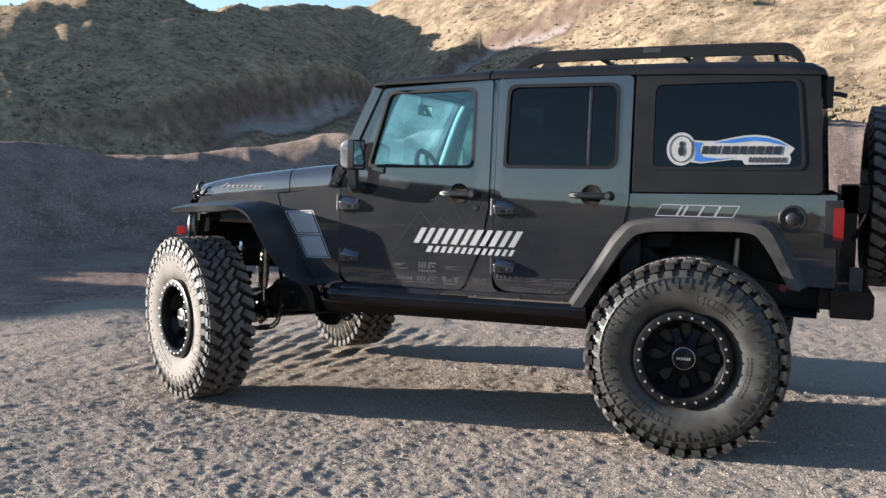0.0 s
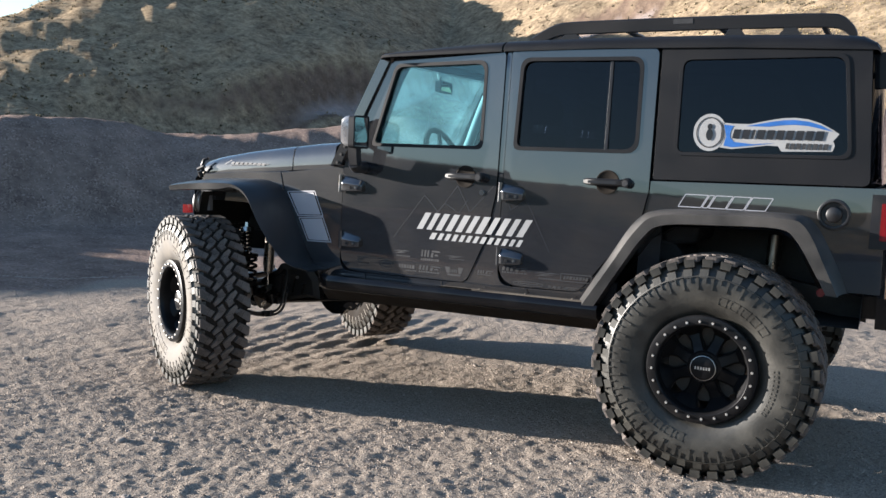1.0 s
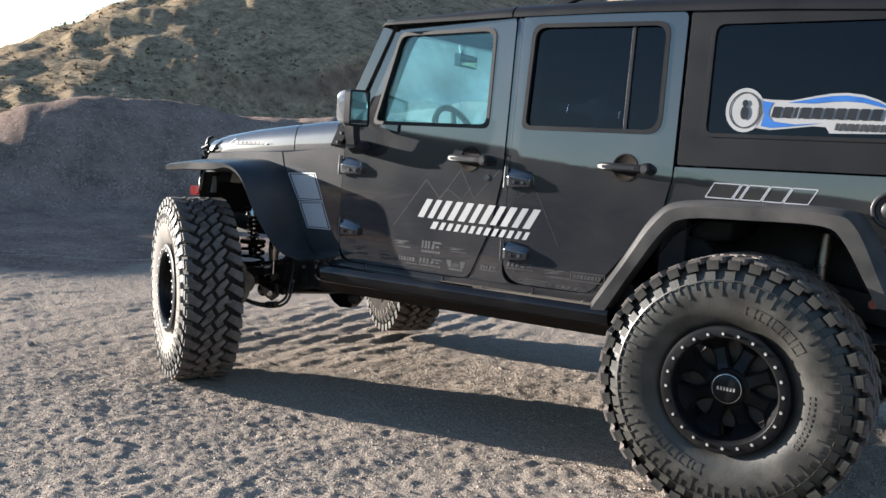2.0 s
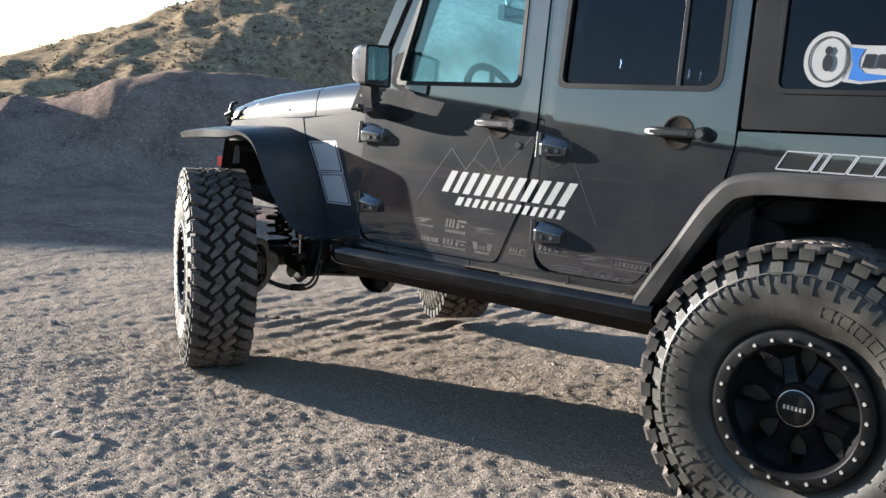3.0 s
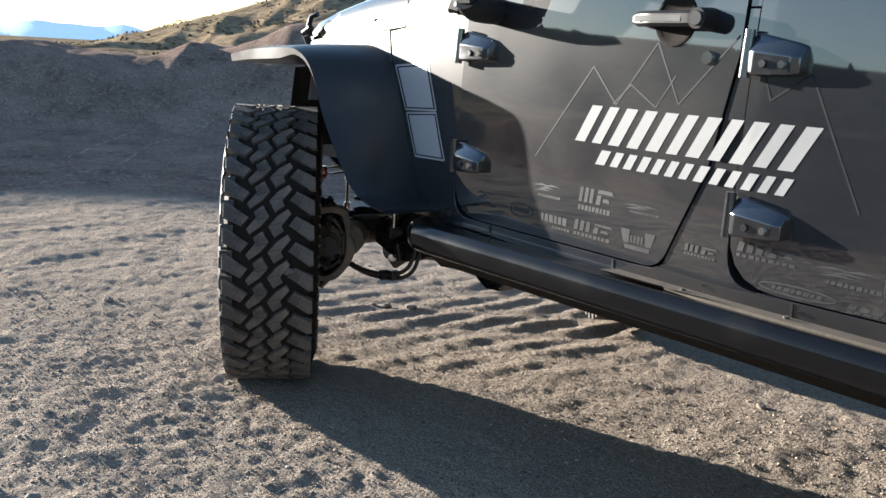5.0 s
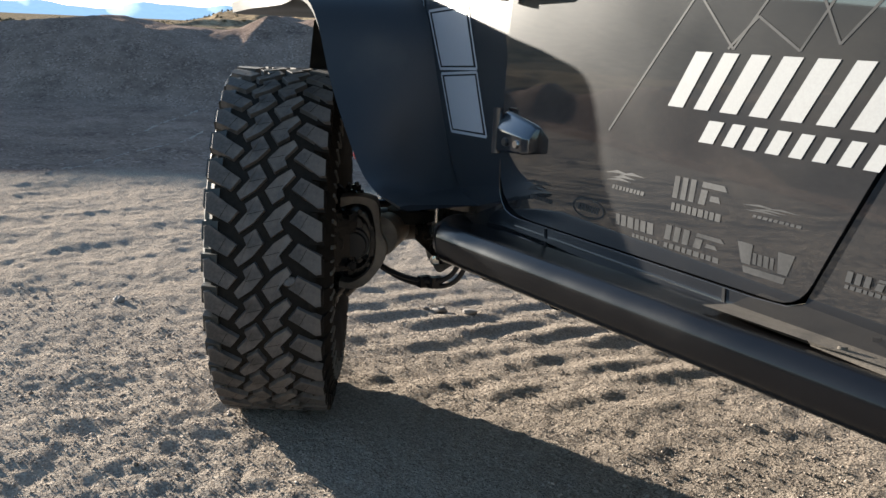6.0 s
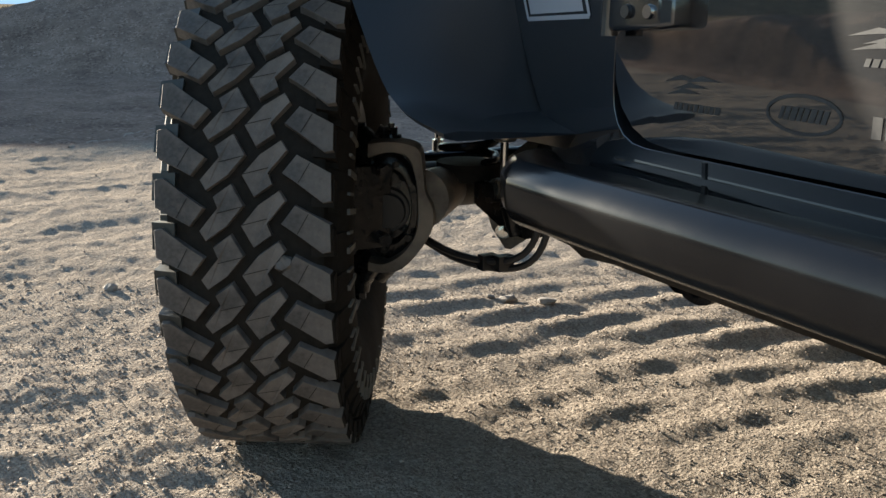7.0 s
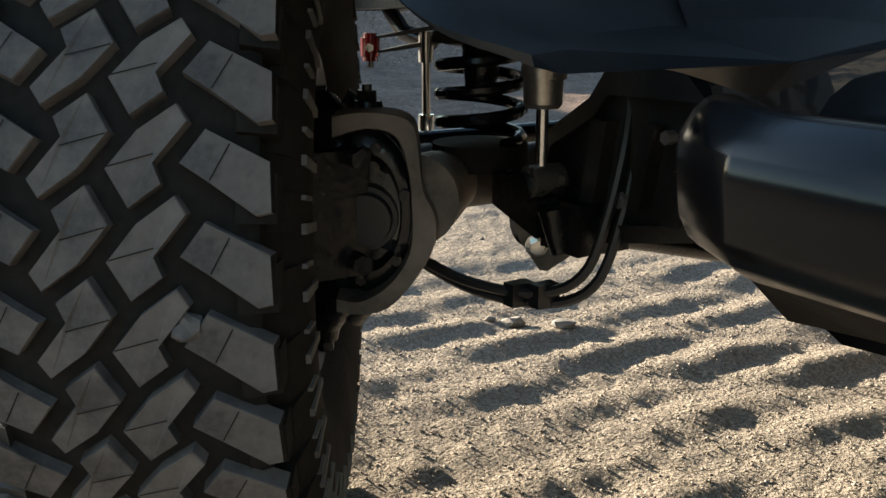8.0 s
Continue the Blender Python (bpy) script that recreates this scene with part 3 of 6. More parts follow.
def roof():
    """Hard-top roof with rounded cant rails, and the front panels parted from it by a seam."""
    def section(x, zt):
        low = float(np.interp(x, [-1.77, -1.75, -1.07, -0.3, 0.6], [1.866, 1.872, 1.893, 1.906, 1.88]))
        low = min(low, zt - 0.012)
        pts = []
        for k in range(9):
            a = math.pi / 2 * k / 8
            pts.append((x, 0.042 + 0.09 * (1 - math.cos(a)), low + (zt - 0.010 - low) * math.sin(a)))
        pts += [(x, y, zt - 0.010 + 0.018 * math.sin(math.pi * (y - 0.135) / 1.33)) for y in np.linspace(0.2, 1.4, 9)]
        pts += [(px, 2 * YC - py, pz) for px, py, pz in reversed(pts[:9])]
        return pts
    def lid(name, stations):
        bm = bmesh.new()
        tops = [section(x, z) for x, z in stations]
        low = [[(px, py, pz - 0.010) for px, py, pz in s] for s in tops]
        loft(bm, [t + l[::-1] for t, l in zip(tops, low)], closed=True, caps=True)
        return bevelled(part(name, bm, M_TOP, car, "black textured hard top"), 0.006)
    lid("roof_front_panel", [(-1.770, 1.872), (-1.755, 1.893), (-1.70, 1.905), (-1.40, 1.928), (-1.088, 1.948)])
    lid("roof_rear_panel", [(-1.078, 1.949), (-0.60, 1.960), (0.0, 1.962), (0.40, 1.956), (0.53, 1.945), (0.585, 1.915), (0.600, 1.88)])
    bm = bmesh.new()
    loft(bm, [[(0.60, 0.06, 1.305), (0.63, 0.12, 1.305), (0.64, 0.8, 1.305), (0.63, 1.48, 1.305), (0.60, 1.54, 1.305)], [(0.57, 0.08, 1.90), (0.595, 0.14, 1.90), (0.605, 0.8, 1.90), (0.595, 1.46, 1.90), (0.57, 1.52, 1.90)]])
    part("rear_window", bm, M_TINT, car, "dark tinted rear glass")
    bm = bmesh.new()
    loft(bm, [[(0.665, 0.02, z), (0.685, 0.10, z), (0.69, 0.8, z), (0.685, 1.5, z), (0.665, 1.58, z)] for z in (0.84, 1.30)])
    part("tailgate", bm, M_PAINT, car)


roof()


def bonnet():
    """Bonnet and cowl: tapering to the front, with a crowned top and steep shoulders."""
    stations = [(-3.13, 0.250, 1.175, 1.205), (-3.115, 0.238, 1.195, 1.255), (-3.07, 0.229, 1.205, 1.283), (-2.95, 0.212, 1.212, 1.310), (-2.73, 0.183, 1.226, 1.345), (-2.50, 0.153, 1.240, 1.372), (-2.372, 0.137, 1.250, 1.386)]
    cowl = [(-2.364, 0.136, 1.250, 1.386), (-2.20, 0.115, 1.264, 1.404), (-2.07, 0.098, 1.278, 1.412)]
    def section(x, y, zs, zt):
        half = [(x, y, zs), (x, y + 0.003, zs + (zt - zs) * 0.45), (x, y + 0.02, zt - 0.020), (x, y + 0.05, zt - 0.004), (x, y + 0.10, zt + 0.004), (x, YC - 0.35, zt + 0.012), (x, YC - 0.28, zt + 0.022), (x, YC, zt + 0.030)]
        return half + [(px, 2 * YC - py, pz) for px, py, pz in reversed(half[:-1])]
    bm = bmesh.new()
    loft(bm, [section(*s) for s in stations])
    part("bonnet", bm, M_PAINT, car, smooth=50)
    bm = bmesh.new()
    loft(bm, [section(*s) for s in cowl])
    part("cowl", bm, M_PAINT, car, smooth=50)
    # upright grille shell with slots and round lamps
    bm = bmesh.new()
    loft(bm, [[(-3.13 - dx, y, z) for y in np.linspace(0.25, 1.35, 9)] for dx, z in ((0.0, 1.20), (0.03, 1.17), (0.045, 1.0), (0.03, 0.80))])
    grille = part("grille", bm, M_PAINT, car)
    bm = bmesh.new()
    for k in range(7):
        box(bm, (-3.19, YC - 0.305 + k * 0.09, 0.86), (-3.165, YC - 0.245 + k * 0.09, 1.10))
    part("grille_slot", bm, M_DARK, grille, "dark grille slots", smooth=0)
    for y in (0.36, 1.24):
        bm = bmesh.new()
        rod(bm, (-3.20, y, 1.02), (-3.15, y, 1.02), 0.09, seg=28)
        part("headlight", bm, M_BOLT, car, "round clear headlight")
    for y in (0.225, 1.375):
        bm = bmesh.new()
        rod(bm, (-3.095, y, 1.185), (-3.10, y - 0.012, 1.215), 0.014)
        tube(bm, [(-3.07, y - 0.010, 1.212), (-3.075, y - 0.018, 1.25), (-3.065, y - 0.012, 1.285), (-3.04, y, 1.295)], 0.010, 8)
        rod(bm, (-3.105, y - 0.02, 1.225), (-3.055, y - 0.02, 1.245), 0.012)
        part("bonnet_latch", bm, M_PLASTIC, car)


bonnet()


def windshield():
    bm = bmesh.new()
    a, b = Vector((-2.035, 0.085, 1.285)), Vector((-1.757, 0.115, 1.862))
    def bar(p, q, w, d):
        """A rounded bar from p to q."""
        rod(bm, p, q, w, seg=8)
    for s in (0, 1):
        f = (lambda v: (v.x, 2 * YC - v.y if s else v.y, v.z))
        loft(bm, [[f(p + Vector(o)) for o in ((-0.035, -0.02, 0.0), (-0.03, -0.028, 0.01), (0.03, -0.028, 0.01), (0.03, 0.05, 0.01), (-0.035, 0.05, 0.0))] for p in (a, a.lerp(b, 0.5), b)], closed=True, caps=True)
    for p in (a, b):
        loft(bm, [[(p.x + o[0], y, p.z + o[1]) for o in ((-0.03, -0.02), (0.03, -0.02), (0.03, 0.03), (-0.03, 0.03))] for y in (0.10, 1.50)], closed=True, caps=True)
    frame_ob = part("windshield_frame", bm, M_PAINT, car)
    bm = bmesh.new()
    loft(bm, [[(a.x, 0.13, a.z), (a.x - 0.02, YC, a.z), (a.x, 1.47, a.z)], [(b.x, 0.15, b.z), (b.x - 0.02, YC, b.z), (b.x, 1.45, b.z)]])
    part("windshield_pane", bm, M_SCREEN, frame_ob, "dusty sunlit windshield glass")
    for k in range(3):
        bm = bmesh.new()
        p = a.lerp(b, 0.04 + 0.075 * k)
        rod(bm, (p.x - 0.0, p.y - 0.036, p.z), (p.x, p.y - 0.020, p.z), 0.008, seg=6)
        part("bolt", bm, M_DARK, frame_ob)


windshield()


# ---- fender flares, sill guards ----
def flare(outer, inner, lip, y_out, thick_name, mat, label):
    """A flare: a band from the body's side out to its outer edge, with a turned-down lip."""
    bm = bmesh.new()
    secs = []
    for (xo, zo), (xi, zi), (xl, zl) in zip(outer, inner, lip):
        yi = side_y(xi, zi) + 0.01
        secs.append([(xi, yi, zi), (xi * 0.55 + xo * 0.45, yi * 0.55 + y_out * 0.45, zi * 0.55 + zo * 0.45 + 0.004), (xo * 0.9 + xi * 0.1, y_out * 0.9 + yi * 0.1, zo * 0.9 + zi * 0.1 + 0.002), (xo, y_out - 0.004, zo - 0.004),
                     (xl, y_out - 0.002, zl), (xl, y_out + 0.015, zl - 0.004), (xl, yi, zl - 0.004)])
    loft(bm, secs, closed=True, caps=True)
    ob = part(thick_name, bm, mat, car, label, smooth=45)
    return ob, mirrored(ob)


def spline(pts, n):
    """A smooth line through points (Catmull-Rom)."""
    p = [Vector(q) for q in pts]
    p = [p[0] * 2 - p[1]] + p + [p[-1] * 2 - p[-2]]
    out = []
    for i in range(n):
        u = i / (n - 1) * (len(p) - 3)
        k = min(int(u), len(p) - 4)
        t = u - k
        a, b, c, d = p[k:k + 4]
        out.append(0.5 * ((2 * b) + (c - a) * t + (2 * a - 5 * b + 4 * c - d) * t * t + (3 * b - a - 3 * c + d) * t ** 3))
    return out


F_OUT = spline([(-3.035, 1.139, 0), (-2.90, 1.158, 0), (-2.70, 1.170, 0), (-2.58, 1.165, 0), (-2.49, 1.110, 0), (-2.40, 0.955, 0), (-2.27, 0.802, 0), (-2.19, 0.753, 0), (-2.08, 0.735, 0)], 36)
F_IN = spline([(-3.07, 1.165, 0), (-2.90, 1.182, 0), (-2.68, 1.190, 0), (-2.52, 1.183, 0), (-2.40, 1.125, 0), (-2.31, 0.97, 0), (-2.22, 0.79, 0), (-2.16, 0.715, 0), (-2.11, 0.695, 0)], 36)
F_LIP = spline([(-3.030, 1.111, 0), (-2.90, 1.122, 0), (-2.70, 1.132, 0), (-2.586, 1.146, 0), (-2.490, 1.096, 0), (-2.397, 0.946, 0), (-2.266, 0.795, 0), (-2.188, 0.745, 0), (-2.08, 0.725, 0)], 36)
flare([p[:2] for p in F_OUT], [p[:2] for p in F_IN], [p[:2] for p in F_LIP], -0.121, "front_flare", M_FLARE, "black textured plastic wheel-arch flare")
R_OUT = spline([(-0.585, 0.690, 0), (-0.46, 0.885, 0), (-0.34, 1.072, 0), (-0.24, 1.143, 0), (0.02, 1.158, 0), (0.285, 1.162, 0), (0.375, 1.125, 0), (0.465, 0.955, 0), (0.515, 0.850, 0)], 40)
R_LIP = spline([(-0.525, 0.690, 0), (-0.42, 0.865, 0), (-0.305, 1.040, 0), (-0.215, 1.098, 0), (0.02, 1.112, 0), (0.260, 1.115, 0), (0.335, 1.075, 0), (0.425, 0.930, 0), (0.470, 0.850, 0)], 40)
R_IN = spline([(-0.622, 0.705, 0), (-0.498, 0.908, 0), (-0.374, 1.102, 0), (-0.255, 1.162, 0), (0.02, 1.175, 0), (0.295, 1.178, 0), (0.405, 1.140, 0), (0.503, 0.970, 0), (0.552, 0.855, 0)], 40)
flare([p[:2] for p in R_OUT], [p[:2] for p in R_IN], [p[:2] for p in R_LIP], -0.095, "rear_flare", M_DUSTY, "dusty grey-black plastic wheel-arch flare")

bm = bmesh.new()
SILL = [(0.05, 0.690), (-0.050, 0.702), (-0.066, 0.710), (-0.084, 0.7115), (-0.095, 0.7045), (-0.104, 0.693), (-0.1065, 0.684), (-0.103, 0.656), (-0.096, 0.645), (-0.085, 0.637), (-0.076, 0.635)]
UNDER = [(-0.0755, 0.6365), (0.02, 0.590), (0.10, 0.556), (0.115, 0.560), (0.05, 0.685)]
RUN = ((-2.085, 0.100, 0.006), (-2.065, 0.070, 0.004), (-2.02, 0.025, 0.0), (-1.97, 0.0, 0.0), (-1.90, 0.0, 0.0), (-0.60, 0.0, 0.0), (-0.50, 0.0, 0.0))
def guard_run(outline):
    return [[(x, y + dy * max(0.0, min(1.0, (0.06 - y) / 0.1)), z - dz) for y, z in outline] for x, dy, dz in RUN]
loft(bm, guard_run(UNDER), closed=True, caps=True)
mirrored(part("guard_underside", bm, M_GROOVE, car, "matt black underside", smooth=30))
bm = bmesh.new()
loft(bm, guard_run(SILL), closed=True, caps=True)
mirrored(bevelled(part("sill_guard", bm, M_STEEL, car, "black steel rocker guard", smooth=30), 0.006, 2, 25))
M_DUST = material("tan_dust", (0.13, 0.112, 0.092), 0.9, vary=0.35, scale=14, fine=220, bump=0.4, depth=0.002, second=(0.07, 0.062, 0.055), cover=(0.5, 0.75), spec=0.1)
bm = bmesh.new()
loft(bm, [[(x, 0.03, 0.706), (x, -0.045, 0.7135), (x, -0.074 + w, 0.7180 - w * 0.3), (x, -0.074 + w, 0.7055), (x, 0.03, 0.688)] for x, w in ((-1.34, 0.072), (-1.16, 0.036), (-0.95, 0.010), (-0.56, 0.004))], closed=True, caps=True)
mirrored(part("step_plate", bm, M_DUST, car, "dusty flat step on the guard", smooth=30))
for x in (-1.12, -0.88, -0.64):
    bm = bmesh.new()
    rod(bm, (x, -0.028, 0.705), (x, -0.028, 0.7165), 0.008, 0.006, 10)
    mirrored(part("step_bolt", bm, M_DUST, car))


# ---- wheels ----
PITCHES = 38
# outlines across (towards the vehicle) and up the rear of the tyre; the pattern's other half is the same turned end for end
SHOULDER = [(0.063, 0.069), (0.085, 0.099), (0.141, 0.070), (0.1425, 0.026), (0.129, 0.023), (0.088, 0.0525)]
CENTRE = [(-0.001, 0.0643), (0.0257, 0.098), (0.0585, 0.122), (0.0685, 0.106), (0.0395, 0.069), (0.047, 0.051), (0.019, 0.030)]
SIPES = [[(0.089, 0.054), (0.106, 0.086)], [(0.001, 0.066), (0.0405, 0.077)]]
TREAD = [SHOULDER, CENTRE] + [[(-v, 0.161 - u) for v, u in loop] for loop in (SHOULDER, CENTRE)]
SIPES = SIPES + [[(-v, 0.161 - u) for v, u in loop] for loop in SIPES]


def tread_mesh(name, poly, du, sipe, lo=0.472, hi=TYRE_R):
    """One tread block at the wheel's rear edge: a prism on the drum with slightly drawn-in top edges and a sipe across it."""
    bm = bmesh.new()
    cv, cu = sum(p[0] for p in poly) / len(poly), sum(p[1] for p in poly) / len(poly)
    def at(v, u, r, s):
        v, u = cv + (v - cv) * s, cu + (u - cu) * s
        crown = 0.10 * v * v * 4
        a = (u + du) / TYRE_R
        return ((r - crown * 0.25) * math.cos(a), v, (r - crown * 0.25) * math.sin(a))
    low = [bm.verts.new(at(v, u, lo, 1.05)) for v, u in poly]
    mid = [bm.verts.new(at(v, u, hi - 0.0015, 1.015)) for v, u in poly]
    top = [bm.verts.new(at(v, u, hi, 0.99)) for v, u in poly]
    n = len(poly)
    for a, b in ((low, mid), (mid, top)):
        for k in range(n):
            bm.faces.new((a[k], a[(k + 1) % n], b[(k + 1) % n], b[k]))
    bm.faces.new(top)
    bmesh.ops.recalc_face_normals(bm, faces=bm.faces)
    for f in bm.faces:          # the darker rubber colours in shade on the flank towards the inner wall
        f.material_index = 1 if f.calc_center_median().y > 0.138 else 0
    a, c = Vector(sipe[0]), Vector(sipe[1])
    side = Vector((-(c - a).y, (c - a).x)).normalized() * 0.0006
    strip = bm.faces.new([bm.verts.new(at(p.x, p.y, hi + 0.0004, 1.0)) for p in (a + side, c + side, c - side, a - side)])
    strip.material_index = 1
    me = bpy.data.meshes.new(name)
    bm.to_mesh(me)
    bm.free()
    me.materials.append(M_TREAD)
    me.materials.append(M_GROOVE)
    return me


BLOCKS = [tread_mesh("tread_block", poly, 0.0, sipe) for poly, sipe in zip(TREAD, SIPES)]


def lug_mesh(side):
    """A biter on the tyre's shoulder: a stepped block that runs from the tread down the sidewall."""
    bm = bmesh.new()
    s = side
    for u0, u1, r0, r1, y0, y1 in ((0.020, 0.066, 0.448, 0.4895, 0.110, 0.150), (0.034, 0.076, 0.404, 0.4490, 0.128, 0.161)):
        y1 -= 0.005 if s > 0 else 0.0
        vs = box(bm, (r0, y0, u0), (r1, y1, u1))
        for v in vs:
            r, u = v.co.x, v.co.z
            draw = 0.010 if (v.co.y > y1 - 1e-4 and r > r1 - 1e-4) else 0
            v.co.y -= 0.011 if r0 < 0.43 and r > r1 - 1e-4 else 0
            a = u / TYRE_R * (-1 if s > 0 else 1)
            v.co = ((r - draw) * math.cos(a), s * v.co.y, (r - draw) * math.sin(a))
    bmesh.ops.recalc_face_normals(bm, faces=bm.faces)
    me = bpy.data.meshes.new("shoulder_lug")
    bm.to_mesh(me)
    bm.free()
    # inner lugs take the darker rubber, their shade put into the colour
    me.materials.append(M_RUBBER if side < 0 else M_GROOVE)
    return me


LUGS = [lug_mesh(-1), lug_mesh(1)]


def bolt_mesh():
    bm = bmesh.new()
    rod(bm, (0, 0, 0), (0, -0.007, 0), 0.0066, 0.0052, 8)
    bmesh.ops.recalc_face_normals(bm, faces=bm.faces)
    me = bpy.data.meshes.new("bead_bolt")
    bm.to_mesh(me)
    bm.free()
    me.materials.append(M_BOLT)
    return me


BOLT = bolt_mesh()
HALF = [(0.236, 0.112), (0.246, 0.124), (0.262, 0.136), (0.285, 0.148), (0.312, 0.156), (0.342, 0.160), (0.372, 0.161), (0.402, 0.157), (0.428, 0.142), (0.450, 0.126), (0.465, 0.112), (0.477, 0.085)]


def wall(r):
    """How far the tyre's sidewall stands out at a radius."""
    return float(np.interp(r, [p[0] for p in HALF[:-1]], [p[1] for p in HALF[:-1]]))


def raised(bm, r0, r1, a0, a1, h, side=-1):
    """A low raised patch on the sidewall."""
    low = [[(r * math.cos(a), side * (wall(r) - 0.003), r * math.sin(a)) for r, a in ((r0, a0), (r1, a0), (r1, a1), (r0, a1))],
           [(r * math.cos(a), side * (wall(r) + h), r * math.sin(a)) for r, a in ((r0 + 0.001, a0), (r1 - 0.001, a0), (r1 - 0.001, a1), (r0 + 0.001, a1))]]
    loft(bm, low, closed=True, caps=True)


TYRE = [(r, -y) for r, y in HALF] + [(0.479, 0.0)] + [(r, y) for r, y in reversed(HALF)] + [(0.225, 0.11), (0.222, 0.0), (0.225, -0.11)]


def rim_parts(wheel, dish=0.045):
    bm = bmesh.new()
    lathe(bm, [(0.236, -0.118), (0.240, -0.142), (0.236, -0.152), (0.224, -0.156), (0.200, -0.155), (0.193, -0.148), (0.191, -0.128), (0.188, -0.060), (0.182, 0.10), (0.225, 0.125), (0.232, 0.10), (0.210, 0.0)], 64)
    rim = part("rim", bm, M_RIM, wheel, "matt black bead-lock rim with bright bolts")
    bm = bmesh.new()
    n = 8
    for k in range(n):
        a = 2 * math.pi * (k + 0.5) / n
        m = Matrix.Rotation(-a, 4, "Y")
        secs = []
        for r, w, y in ((0.050, 0.019, -0.128), (0.075, 0.028, -0.120), (0.100, 0.027, -0.108), (0.122, 0.025, -0.098), (0.146, 0.031, -0.094), (0.168, 0.048, -0.096), (0.192, 0.078, -0.102)):
            secs.append([m @ Vector((r, y + d + dish * (1 - max(0, r - 0.146) / 0.046), s * w)) for s, d in ((-1, 0.045), (-1, 0.008), (-0.7, 0.0), (0.7, 0.0), (1, 0.008), (1, 0.045))])
        loft(bm, secs, closed=True, caps=True)
    lathe(bm, [(r, y + dish) for r, y in ((0.0001, -0.128), (0.066, -0.128), (0.076, -0.118), (0.076, -0.05), (0.0001, -0.05))], 40, closed=False)
    part("spokes", bm, M_RIM, wheel)
    bm = bmesh.new()
    lathe(bm, [(r, y + dish) for r, y in ((0.0001, -0.158), (0.042, -0.158), (0.053, -0.153), (0.055, -0.145), (0.055, -0.110))], 32, closed=False)
    part("hub_cap", bm, M_RIM, wheel, "black hub cap")
    bm = bmesh.new()
    lathe(bm, [(r, y + dish) for r, y in ((0.0530, -0.1545), (0.0550, -0.1535), (0.0560, -0.149), (0.0540, -0.147))], 40)
    for k in range(6):
        box(bm, (-0.034 + k * 0.0118, -0.1592 + dish, -0.0065), (-0.027 + k * 0.0118, -0.1570 + dish, 0.0065))
    part("hub_ring", bm, M_BOLT, wheel, "bright ring and plain bars")
    bm = bmesh.new()
    lathe(bm, [(0.0001, -0.02), (0.165, -0.02), (0.168, 0.0), (0.165, 0.02), (0.0001, 0.02)], 40, closed=False)
    part("brake_disc", bm, material("brake_steel", (0.05, 0.045, 0.04), 0.5, 0.6, vary=0.2, scale=30, fine=200) if "brake_steel" not in bpy.data.materials else bpy.data.materials["brake_steel"], wheel)
    return rim


